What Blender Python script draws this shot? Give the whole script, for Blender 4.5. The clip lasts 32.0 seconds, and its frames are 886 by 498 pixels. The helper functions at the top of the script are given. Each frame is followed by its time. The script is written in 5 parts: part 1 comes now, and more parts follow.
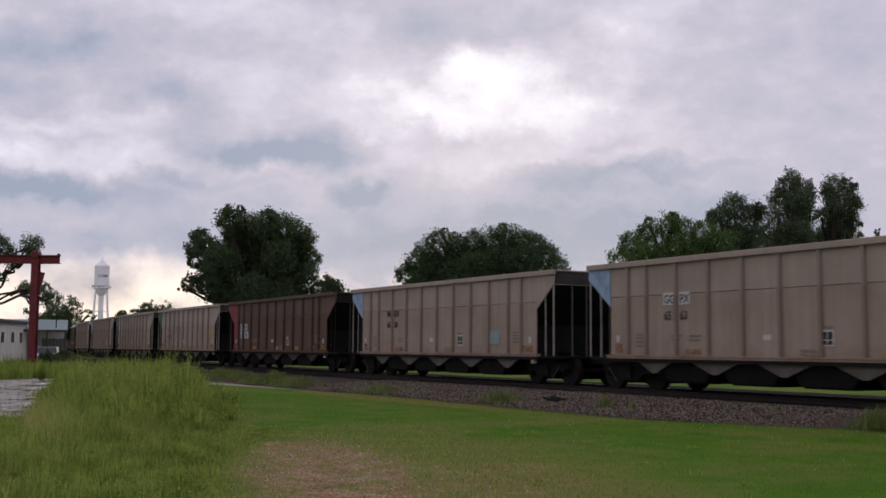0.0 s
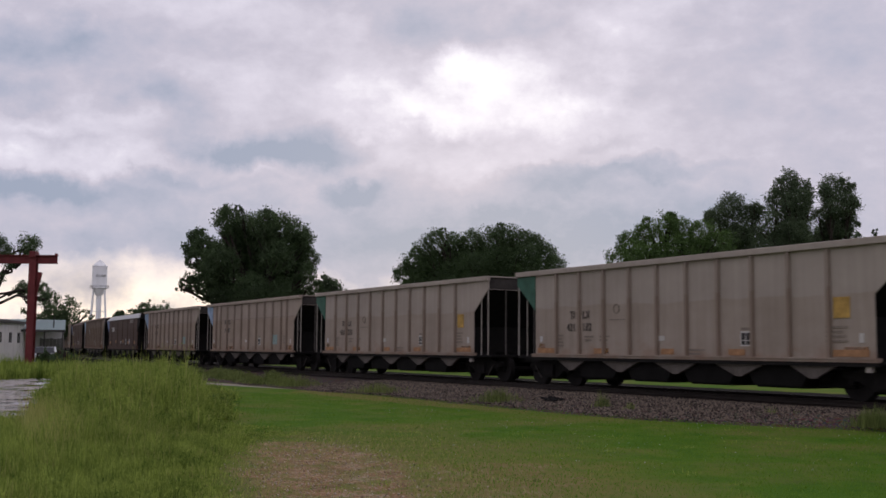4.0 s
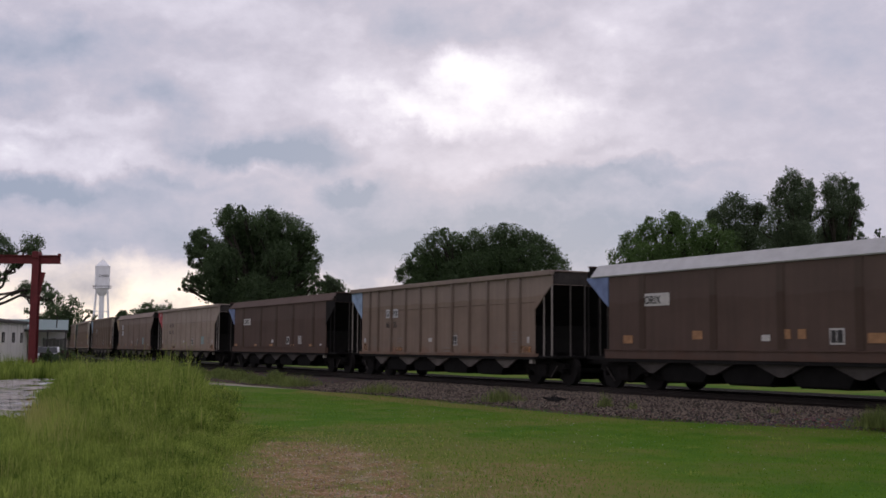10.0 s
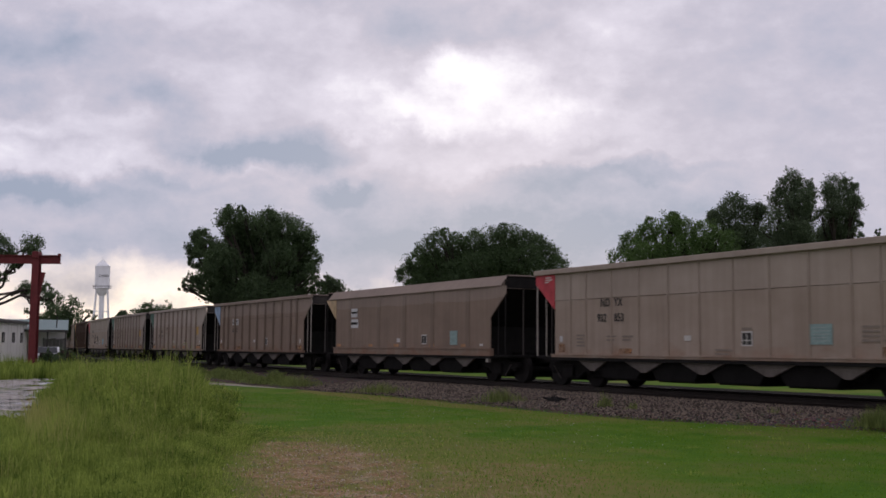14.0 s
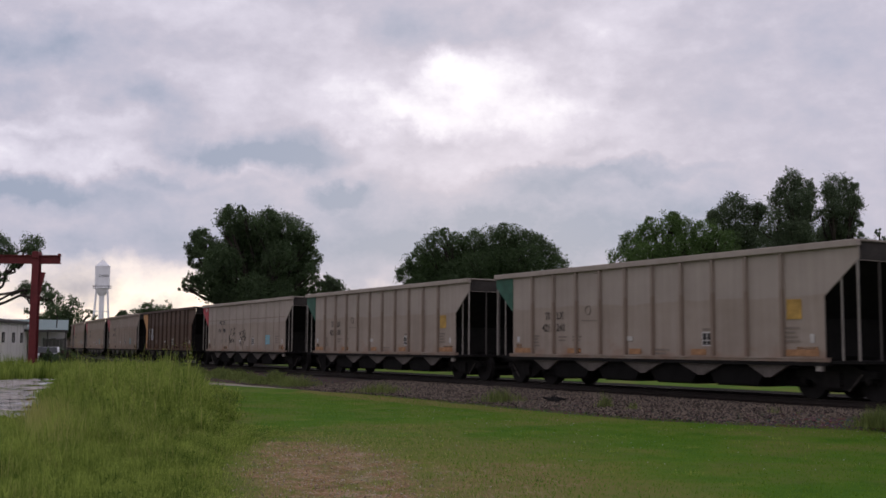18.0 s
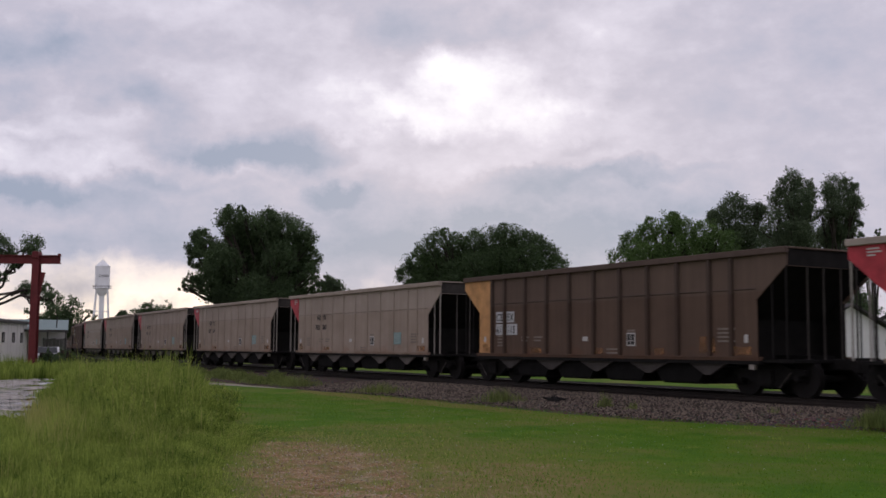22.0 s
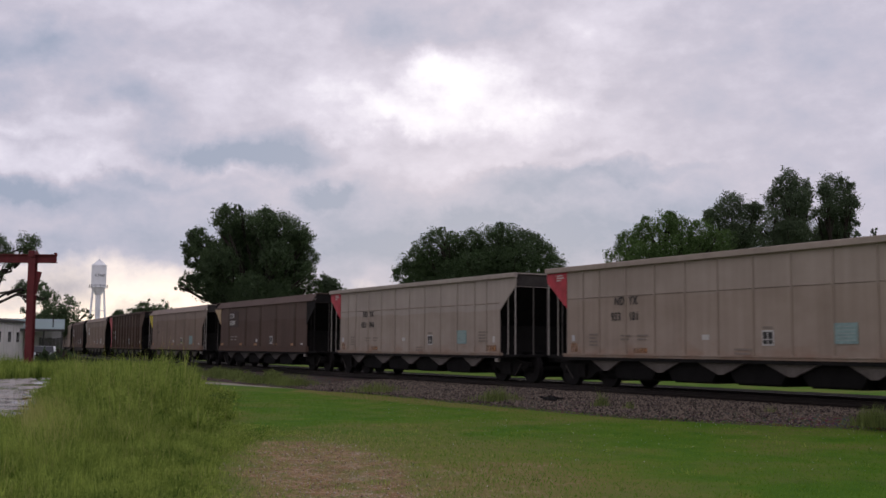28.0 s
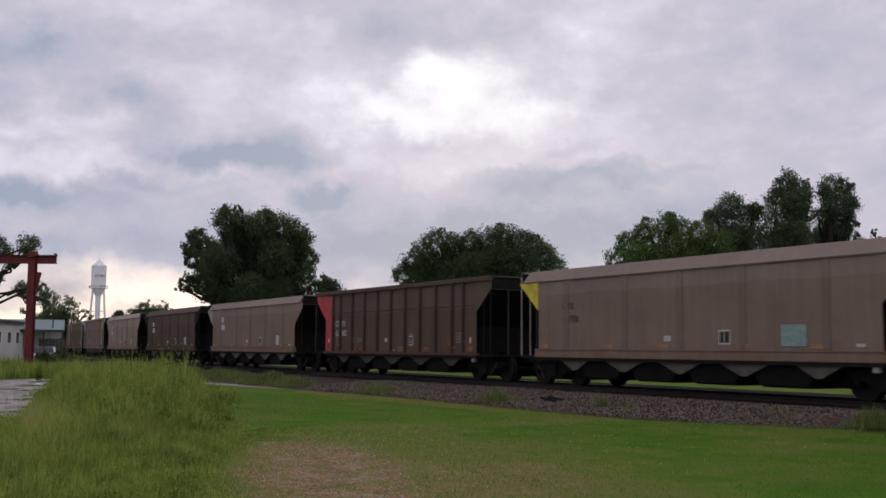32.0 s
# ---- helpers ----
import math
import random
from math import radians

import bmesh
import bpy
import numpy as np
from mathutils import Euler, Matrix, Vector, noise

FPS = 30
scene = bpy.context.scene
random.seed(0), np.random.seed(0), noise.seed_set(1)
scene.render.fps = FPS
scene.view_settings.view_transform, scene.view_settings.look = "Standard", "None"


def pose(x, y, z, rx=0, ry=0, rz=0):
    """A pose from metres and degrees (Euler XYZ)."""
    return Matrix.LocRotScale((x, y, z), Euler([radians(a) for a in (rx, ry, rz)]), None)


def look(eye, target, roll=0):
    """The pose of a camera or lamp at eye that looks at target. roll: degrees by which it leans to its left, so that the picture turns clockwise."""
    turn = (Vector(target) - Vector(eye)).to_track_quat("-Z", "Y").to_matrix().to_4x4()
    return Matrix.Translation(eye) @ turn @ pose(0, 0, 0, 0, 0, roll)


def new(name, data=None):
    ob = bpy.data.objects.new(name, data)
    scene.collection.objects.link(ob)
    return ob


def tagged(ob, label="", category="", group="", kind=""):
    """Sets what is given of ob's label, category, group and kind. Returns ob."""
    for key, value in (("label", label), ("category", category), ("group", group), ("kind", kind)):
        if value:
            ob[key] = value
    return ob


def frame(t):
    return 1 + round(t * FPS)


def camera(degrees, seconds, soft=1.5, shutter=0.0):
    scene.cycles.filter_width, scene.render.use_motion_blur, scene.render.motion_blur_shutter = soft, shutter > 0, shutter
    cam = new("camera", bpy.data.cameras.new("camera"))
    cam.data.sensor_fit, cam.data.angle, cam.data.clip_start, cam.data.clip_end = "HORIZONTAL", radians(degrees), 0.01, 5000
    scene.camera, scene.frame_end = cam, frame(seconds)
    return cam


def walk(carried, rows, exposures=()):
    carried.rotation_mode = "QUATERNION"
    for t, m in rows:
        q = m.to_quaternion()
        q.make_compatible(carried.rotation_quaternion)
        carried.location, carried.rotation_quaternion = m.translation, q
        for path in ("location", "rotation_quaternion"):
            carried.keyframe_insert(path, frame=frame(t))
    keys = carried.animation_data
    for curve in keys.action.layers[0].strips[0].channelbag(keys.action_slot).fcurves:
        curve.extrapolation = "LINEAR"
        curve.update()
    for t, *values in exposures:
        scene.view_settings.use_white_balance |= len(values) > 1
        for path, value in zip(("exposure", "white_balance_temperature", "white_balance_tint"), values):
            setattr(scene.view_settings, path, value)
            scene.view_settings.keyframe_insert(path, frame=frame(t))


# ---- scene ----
# Plan: x runs along the railway (the train rolls towards +x), y points from the lawn across the track, z up.
# The camera stands on the lawn at the origin; rail top is 0.4 m above the lawn, the cars' near side at y = 19.22.
EYE = (0.0, 0.0, 1.5)
YAW, TILT, LEAN = 29.775, 5.283, 0.433
SHAKE = [(0.0, 0.03, 0), (1.0, 0.045, 0), (1.5, 0.09, 0), (2.0, 0.135, 0), (3.5, 0.135, 0), (5.5, 0.165, 0), (6.0, 0.135, 0),
         (7.0, 0.105, 0), (7.5, 0.09, -0.01), (8.0, 0.06, -0.035), (8.5, 0.045, -0.04), (9.0, 0.02, -0.03), (9.5, 0, 0), (16.0, 0, 0), (22.5, 0, 0),
         (24.0, 0.03, 0), (24.5, 0.05, 0), (25.0, 0.09, -0.015), (25.5, 0.11, 0), (27.5, 0.15, -0.04), (28.0, 0.175, -0.035), (29.0, 0.178, -0.035),
         (29.7, 0.18, -0.02), (30.0, 0.18, 0), (32.0, 0.18, 0)]


def aim(pan, tip):
    a, b = radians(YAW + pan), radians(TILT + tip)
    way = Vector((-math.cos(a) * math.cos(b), math.sin(a) * math.cos(b), math.sin(b)))
    return look(EYE, Vector(EYE) + way * 50, LEAN)


cam = camera(44.735, 32.0, soft=1.6, shutter=0.2)
walk(cam, [(t, aim(p, q)) for t, p, q in SHAKE])

COS, SIN = math.cos(radians(YAW)), math.sin(radians(YAW))


def spot(right, ahead, z=0.0):
    """A place given by metres to the right of and ahead of the viewer."""
    return Vector((-ahead * COS + right * SIN, ahead * SIN + right * COS, z))


# ---- world, sun, sky ----
SUN_WAY = spot(0.045, 1.0, 0.235).normalized()
world = bpy.data.worlds.new("world")
scene.world = world
world.use_nodes = True
wn = world.node_tree
sky = wn.nodes.new("ShaderNodeTexSky")
sky.sky_type, sky.sun_disc = "NISHITA", False
sky.sun_elevation = math.asin(SUN_WAY.z)
sky.sun_rotation = math.atan2(SUN_WAY.x, SUN_WAY.y)
wn.links.new(sky.outputs[0], wn.nodes["Background"].inputs[0])
wn.nodes["Background"].inputs[1].default_value = 0.05
sun = new("sun", bpy.data.lights.new("sun", "SUN"))
sun.data.energy, sun.data.angle, sun.data.color = 3.0, radians(14), (1.0, 0.93, 0.84)
sun.matrix_world = look((0, 0, 60), Vector((0, 0, 60)) - SUN_WAY)


# ---- node helpers ----
def mat_new(name, rough=0.8, metal=0.0):
    m = bpy.data.materials.new(name)
    m.use_nodes = True
    b = m.node_tree.nodes["Principled BSDF"]
    b.inputs["Roughness"].default_value, b.inputs["Metallic"].default_value = rough, metal
    b.inputs["Specular IOR Level"].default_value = 0.3
    return m, m.node_tree, b


def node(nt, kind, **kw):
    n = nt.nodes.new(kind)
    for k, v in kw.items():
        n.inputs[k].default_value = v
    return n


def coords(nt, scale=(1, 1, 1), which="Object"):
    tc = nt.nodes.new("ShaderNodeTexCoord")
    mp = node(nt, "ShaderNodeMapping", Scale=scale)
    nt.links.new(tc.outputs[which], mp.inputs[0])
    return mp.outputs[0]


def noise_tex(nt, vec, scale, detail=4.0, rough=0.55):
    n = node(nt, "ShaderNodeTexNoise", Scale=scale, Detail=detail, Roughness=rough)
    nt.links.new(vec, n.inputs["Vector"])
    return n.outputs["Fac"]


def ramp(nt, fac, stops):
    r = nt.nodes.new("ShaderNodeValToRGB")
    e = r.color_ramp.elements
    while len(e) < len(stops):
        e.new(0.5)
    for el, (p, c) in zip(e, stops):
        el.position, el.color = p, (*(c if hasattr(c, "__len__") else (c, c, c)), 1)
    nt.links.new(fac, r.inputs[0])
    return r.outputs[0]


def sum_of(nt, op, a, b):
    m = nt.nodes.new("ShaderNodeMath")
    m.operation = op
    for i, v in enumerate((a, b)):
        if hasattr(v, "is_linked"):
            nt.links.new(v, m.inputs[i])
        else:
            m.inputs[i].default_value = v
    return m.outputs[0]


def mix(nt, fac, a, b, blend="MIX"):
    m = nt.nodes.new("ShaderNodeMix")
    m.data_type, m.blend_type = "RGBA", blend
    for sock, v in ((m.inputs[0], fac), (m.inputs[6], a), (m.inputs[7], b)):
        if hasattr(v, "is_linked"):
            nt.links.new(v, sock)
        elif hasattr(v, "__len__"):
            sock.default_value = (*v, 1)
        else:
            sock.default_value = v
    return m.outputs[2]


def bump(nt, b, height, strength=0.3, dist=0.01):
    n = node(nt, "ShaderNodeBump", Strength=strength, Distance=dist)
    nt.links.new(height, n.inputs["Height"])
    nt.links.new(n.outputs[0], b.inputs["Normal"])


def plain(name, color, rough=0.7, metal=0.0, vary=0.35, scale=3.0, relief=0.15):
    """A worn surface: colour with grain and stains at two scales and a fine relief."""
    m, nt, b = mat_new(name, rough, metal)
    v = coords(nt)
    big, fine = noise_tex(nt, v, scale, 5), noise_tex(nt, v, scale * 14, 3)
    both = sum_of(nt, "ADD", sum_of(nt, "MULTIPLY", big, 0.65), sum_of(nt, "MULTIPLY", fine, 0.35))
    lo, hi = tuple(c * (1 - vary) for c in color), tuple(min(1, c * (1 + vary)) for c in color)
    nt.links.new(ramp(nt, both, [(0.3, lo), (0.7, hi)]), b.inputs["Base Color"])
    bump(nt, b, fine, relief, 0.01)
    return m


def paint(name, color, dust, rust=(0.22, 0.085, 0.035), line=2.75, lift=0.10):
    """Weathered railcar paint: coal dust in streaks, a tide line where rain has washed the upper sides, rust low down."""
    m, nt, b = mat_new(name, 0.8)
    b.inputs["Specular IOR Level"].default_value = 0.12
    v = coords(nt)
    streak = noise_tex(nt, coords(nt, (5.0, 5.0, 0.35)), 1.0, 6, 0.6)
    cloud = noise_tex(nt, coords(nt, (0.5, 0.5, 0.9)), 1.0, 4)
    fine = noise_tex(nt, v, 38, 3)
    col = mix(nt, ramp(nt, sum_of(nt, "ADD", sum_of(nt, "MULTIPLY", streak, 0.42), sum_of(nt, "MULTIPLY", cloud, 0.58)), [(0.35, 0.0), (0.67, 1.0)]), color, dust)
    sep = nt.nodes.new("ShaderNodeSeparateXYZ")
    nt.links.new(v, sep.inputs[0])
    wob = sum_of(nt, "ADD", sep.outputs[2], sum_of(nt, "MULTIPLY", noise_tex(nt, coords(nt, (0.8, 0.8, 0.8)), 1.0, 3), 0.25))
    up = ramp(nt, sum_of(nt, "SUBTRACT", wob, line - 0.57), [(0.49, 0.0), (0.53, lift)])
    col = mix(nt, up, col, (0.62, 0.60, 0.58))
    low = ramp(nt, sum_of(nt, "ADD", sum_of(nt, "MULTIPLY", sum_of(nt, "SUBTRACT", 1.58, sep.outputs[2]), 0.55), sum_of(nt, "MULTIPLY", noise_tex(nt, coords(nt, (1.3, 1.3, 2.5)), 1.0, 5), 0.9)), [(0.66, 0.0), (0.98, 0.55)])
    col = mix(nt, low, col, rust)
    col = mix(nt, sum_of(nt, "MULTIPLY", fine, 0.35), col, dust)
    nt.links.new(col, b.inputs["Base Color"])
    bump(nt, b, sum_of(nt, "ADD", sum_of(nt, "MULTIPLY", cloud, 3.0), fine), 0.12, 0.02)
    return m


# ---- materials ----
GREY = paint("grey_paint", (0.40, 0.322, 0.26), (0.265, 0.205, 0.16))
GREY_PALE = paint("pale_grey_paint", (0.41, 0.343, 0.285), (0.275, 0.223, 0.18), line=2.55, lift=0.14)
GREY_DUST = paint("dusty_grey_paint", (0.275, 0.205, 0.158), (0.187, 0.138, 0.107), line=2.95)
BROWN = paint("brown_paint", (0.148, 0.097, 0.07), (0.094, 0.062, 0.046), rust=(0.17, 0.075, 0.04), line=2.7, lift=0.03)
BROWN_DARK = paint("dark_brown_paint", (0.125, 0.084, 0.067), (0.083, 0.056, 0.045), rust=(0.12, 0.062, 0.042), line=2.6, lift=0.02)
GREY_SHADED = paint("shaded_grey_paint", (0.31, 0.24, 0.19), (0.20, 0.152, 0.118))
DUST_SHADED = paint("shaded_taupe_paint", (0.235, 0.176, 0.136), (0.158, 0.118, 0.092), line=2.95)
BROWN_SHADED = paint("shaded_brown_paint", (0.092, 0.06, 0.045), (0.06, 0.041, 0.032), rust=(0.12, 0.06, 0.035), line=2.7, lift=0.03)
SHADED = {GREY: GREY_SHADED, GREY_PALE: GREY_SHADED, GREY_DUST: DUST_SHADED, BROWN: BROWN_SHADED, BROWN_DARK: BROWN_SHADED}   # darker body paint: the shade on rib flanks and seams put into the colour
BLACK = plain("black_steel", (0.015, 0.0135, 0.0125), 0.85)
# UNDER: black steel taken darker, with the deep underframe shade in its colour
UNDER = plain("under_shade_steel", (0.010, 0.009, 0.0085), 0.9)
DARK_STEEL = plain("near_black_steel", (0.017, 0.015, 0.014), 0.85)
for dull in (BLACK, DARK_STEEL, UNDER):
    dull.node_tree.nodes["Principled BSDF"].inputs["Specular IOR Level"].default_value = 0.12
GABLE = plain("dusty_hopper_steel", (0.115, 0.097, 0.083), 0.7, vary=0.45, scale=4)
GABLE_DARK = plain("sooty_hopper_steel", (0.058, 0.049, 0.043), 0.75, vary=0.4, scale=4)
EDGE_PALE = plain("worn_post_paint", (0.31, 0.275, 0.24), 0.6)
END_DUST = plain("dusty_end_steel", (0.046, 0.039, 0.034), 0.8, vary=0.45, scale=2.5)
END_POST = plain("end_post_paint", (0.10, 0.088, 0.078), 0.8)
AMBER_DIM = plain("rust_stain", (0.33, 0.165, 0.075), 0.8, vary=0.4)
_nt = AMBER_DIM.node_tree
_nt.links.new(ramp(_nt, noise_tex(_nt, coords(_nt), 3.0, 5, 0.6), [(0.36, 0.0), (0.66, 0.6)]), _nt.nodes["Principled BSDF"].inputs["Alpha"])
STEEL = plain("bright_steel", (0.42, 0.40, 0.38), 0.3, 1.0)
RUST = plain("rust_red_steel", (0.16, 0.05, 0.03), 0.8)
BLUE = plain("sky_blue_paint", (0.26, 0.35, 0.48), 0.7)
BLUE_DEEP = plain("slate_blue_paint", (0.16, 0.21, 0.36), 0.6)
GREEN = plain("dark_green_paint", (0.03, 0.10, 0.065), 0.6)
RED = plain("red_paint", (0.42, 0.04, 0.052), 0.55)
RED_DARK = plain("dark_red_paint", (0.18, 0.02, 0.022), 0.6)
ORANGE = plain("orange_paint", (0.52, 0.27, 0.105), 0.7)
YELLOW = plain("yellow_paint", (0.62, 0.50, 0.05), 0.6)
TAN = plain("tan_paint", (0.42, 0.30, 0.17), 0.6)
WHITE = plain("white_stencil", (0.54, 0.51, 0.47), 0.7, vary=0.25)
WHITE_ROOF = plain("pale_top_paint", (0.50, 0.49, 0.48), 0.6, vary=0.15)
INK = plain("black_stencil", (0.035, 0.032, 0.03), 0.7)
PANEL_DARK = plain("dark_panel_paint", (0.055, 0.035, 0.028), 0.7)
CHALK = plain("faint_pale_stencil", (0.26, 0.22, 0.19), 0.8)
INK_SOFT = plain("worn_dark_stencil", (0.085, 0.07, 0.06), 0.8)
INK_DIM = plain("faded_stencil", (0.225, 0.182, 0.148), 0.8)
AMBER = plain("amber_reflector", (0.33, 0.175, 0.085), 0.7, vary=0.45, scale=5)
EMBLEM = plain("faded_yellow_paint", (0.44, 0.27, 0.07), 0.7, vary=0.45, scale=4)
AQUA = plain("faded_aqua_sign", (0.235, 0.325, 0.305), 0.8, vary=0.3, scale=9)
SKY_SIGN = plain("sky_blue_sign", (0.20, 0.42, 0.50), 0.8, vary=0.3, scale=9)
SIGN_LINE = plain("worn_sign_lettering", (0.31, 0.36, 0.34), 0.8)


# ---- mesh helpers ----
def part(name, bm, material, parent, label=""):
    """Links a bmesh (or a ready mesh) as one mesh object under a thing or a part."""
    if isinstance(bm, bmesh.types.BMesh):
        me = bpy.data.meshes.new(name)
        bm.to_mesh(me)
        bm.free()
    else:
        me = bm
    if material and not me.materials:
        me.materials.append(material)
    ob = new(name, me)
    ob.parent = parent
    if label:
        tagged(ob, label)
    return ob


def thing(name, label, category, group="", kind="", at=(0, 0, 0), turn=0.0):
    ob = new(name)
    ob.location, ob.rotation_euler = at, (0, 0, radians(turn))
    return tagged(ob, label, category, group, kind)


def box(bm, lo, hi, m=None):
    c = [(lo[i] + hi[i]) / 2 for i in range(3)]
    d = [abs(hi[i] - lo[i]) for i in range(3)]
    mat = Matrix.Translation(c) @ Matrix.Diagonal((*d, 1))
    bmesh.ops.create_cube(bm, size=1, matrix=(m @ mat) if m else mat)
    return bm


def boxes(*pairs):
    bm = bmesh.new()
    for lo, hi in pairs:
        box(bm, lo, hi)
    return bm


def bevelled(bm, w=0.02):
    bmesh.ops.bevel(bm, geom=bm.edges[:], offset=w, segments=1, affect="EDGES")
    return bm


def slab(bm, poly, axis, a, b):
    """A prism: the polygon (two coordinates) drawn out along axis from a to b."""
    def at(p, h):
        q = list(p)
        q.insert(axis, h)
        return bm.verts.new(q)
    lo, hi = [at(p, a) for p in poly], [at(p, b) for p in poly]
    n = len(poly)
    bm.faces.new(lo)
    bm.faces.new(hi[::-1])
    for i in range(n):
        bm.faces.new((lo[i], hi[i], hi[(i + 1) % n], lo[(i + 1) % n]))
    bmesh.ops.recalc_face_normals(bm, faces=bm.faces[:])
    return bm


def rod(bm, a, b, r0, r1=None, n=8):
    a, b = Vector(a), Vector(b)
    d = b - a
    m = Matrix.Translation((a + b) / 2) @ d.to_track_quat("Z", "Y").to_matrix().to_4x4()
    bmesh.ops.create_cone(bm, cap_ends=True, segments=n, radius1=r0, radius2=r0 if r1 is None else r1, depth=d.length, matrix=m)
    return bm


def soup(name, verts, faces, material):
    me = bpy.data.meshes.new(name)
    if hasattr(faces, "tolist"):
        n, k = faces.shape
        me.vertices.add(len(verts))
        me.vertices.foreach_set("co", np.ascontiguousarray(verts, np.float32).ravel())
        me.loops.add(n * k)
        me.loops.foreach_set("vertex_index", np.ascontiguousarray(faces, np.int32).ravel())
        me.polygons.add(n)
        me.polygons.foreach_set("loop_start", np.arange(n, dtype=np.int32) * k)
        me.update(calc_edges=True)
    else:
        me.from_pydata(verts.tolist() if hasattr(verts, "tolist") else verts, [], faces)
    if material:
        me.materials.append(material)
    return me


LETTERS = {}


def lettering(text, size, material, stretch=0.85):
    """Flat stencilled letters as a mesh, standing upright and facing -y, from the left foot of the first letter."""
    key = (text, size, material.name)
    if key not in LETTERS:
        cu = bpy.data.curves.new("letters", "FONT")
        cu.body, cu.size, cu.extrude, cu.offset = text, size * 1.38, 0.002, 0.004
        cu.space_character = 1.08
        tmp = new("letters", cu)
        bpy.context.view_layer.update()
        me = bpy.data.meshes.new_from_object(tmp.evaluated_get(bpy.context.evaluated_depsgraph_get()))
        bpy.data.objects.remove(tmp)
        me.transform(Matrix.Diagonal((stretch, 1, 1, 1)))
        me.transform(Matrix.Rotation(radians(90), 4, "X"))
        me.materials.clear()
        me.materials.append(material)
        LETTERS[key] = me
    return LETTERS[key]


# ---- sky backdrop: a dome of overcast cloud that drifts with the wind ----
def cloud_material():
    m = bpy.data.materials.new("overcast_cloud")
    m.use_nodes = True
    nt = m.node_tree
    nt.nodes.clear()
    tc = nt.nodes.new("ShaderNodeTexCoord")
    nrm = nt.nodes.new("ShaderNodeVectorMath")
    nrm.operation = "NORMALIZE"
    nt.links.new(tc.outputs["Object"], nrm.inputs[0])
    rot = node(nt, "ShaderNodeMapping")
    rot.vector_type = "POINT"
    rot.inputs["Rotation"].default_value = (0, 0, -radians(90 - YAW))   # x to the right, y ahead
    nt.links.new(nrm.outputs[0], rot.inputs[0])
    way = rot.outputs[0]

    def squash(sx, sy, sz, ox=0.0):
        mp = node(nt, "ShaderNodeMapping", Scale=(sx, sy, sz), Location=(ox, 0, 0))
        nt.links.new(way, mp.inputs[0])
        return mp.outputs[0]

    ruffle = node(nt, "ShaderNodeTexNoise", Scale=14.0, Detail=6.0, Roughness=0.6)
    nt.links.new(way, ruffle.inputs["Vector"])
    shift = nt.nodes.new("ShaderNodeVectorMath")
    shift.operation = "MULTIPLY_ADD"
    shift.inputs[1].default_value, shift.inputs[2].default_value = (0.11, 0.11, 0.07), (-0.055, -0.055, -0.035)
    nt.links.new(ruffle.outputs["Color"], shift.inputs[0])
    blown = nt.nodes.new("ShaderNodeVectorMath")
    nt.links.new(way, blown.inputs[0])
    nt.links.new(shift.outputs[0], blown.inputs[1])

    def spot_near(cx, cz, wx, wz):
        v = nt.nodes.new("ShaderNodeVectorMath")
        v.operation = "DISTANCE"
        mp = node(nt, "ShaderNodeMapping", Scale=(1 / wx, 1 / wx, 1 / wz))
        nt.links.new(blown.outputs[0], mp.inputs[0])
        nt.links.new(mp.outputs[0], v.inputs[0])
        c = Vector((cx, 1.0, cz)).normalized()
        v.inputs[1].default_value = (c.x / wx, c.y / wx, c.z / wz)
        return ramp(nt, v.outputs["Value"], [(0.0, 1.0), (0.45, 0.55), (1.0, 0.0)])

    broad = noise_tex(nt, squash(4.2, 4.2, 12.0, 0.35), 1.0, 3, 0.5)
    puffs = noise_tex(nt, squash(10.0, 10.0, 15.0, 2.0), 1.0, 9, 0.6)
    wisps = noise_tex(nt, squash(24.0, 24.0, 44.0, 5.0), 1.0, 8, 0.62)
    thick = sum_of(nt, "ADD", sum_of(nt, "MULTIPLY", broad, 0.20), sum_of(nt, "ADD", sum_of(nt, "MULTIPLY", puffs, 0.30), sum_of(nt, "MULTIPLY", wisps, 0.15)))
    thick = sum_of(nt, "ADD", thick, 0.207)
    # bright thin cloud round the hidden sun
    bright = ((0.040, 0.243, 0.085, 0.050, 0.22), (-0.060, 0.240, 0.075, 0.045, 0.15), (0.012, 0.275, 0.030, 0.024, 0.13), (0.125, 0.222, 0.060, 0.030, 0.13),
              (-0.010, 0.214, 0.070, 0.024, 0.11), (-0.090, 0.300, 0.050, 0.025, 0.08), (0.170, 0.258, 0.030, 0.030, 0.09), (0.170, 0.315, 0.060, 0.025, 0.06),
              (-0.330, 0.176, 0.130, 0.018, 0.10), (-0.375, 0.208, 0.070, 0.010, 0.07), (-0.200, 0.320, 0.120, 0.025, 0.06), (0.045, 0.137, 0.045, 0.008, 0.05))
    # blue-grey banks between and beside it
    dull = ((-0.130, 0.186, 0.080, 0.026, -0.23), (-0.185, 0.182, 0.070, 0.018, -0.16), (-0.090, 0.145, 0.050, 0.013, -0.19), (-0.360, 0.286, 0.100, 0.026, -0.17),
            (-0.275, 0.238, 0.080, 0.028, -0.17), (-0.400, 0.242, 0.045, 0.022, -0.13), (-0.400, 0.152, 0.070, 0.016, -0.17), (-0.330, 0.146, 0.130, 0.022, -0.14),
            (-0.225, 0.157, 0.080, 0.010, -0.09), (0.190, 0.168, 0.120, 0.010, -0.13), (0.130, 0.157, 0.090, 0.014, -0.12), (0.165, 0.190, 0.045, 0.008, -0.06))
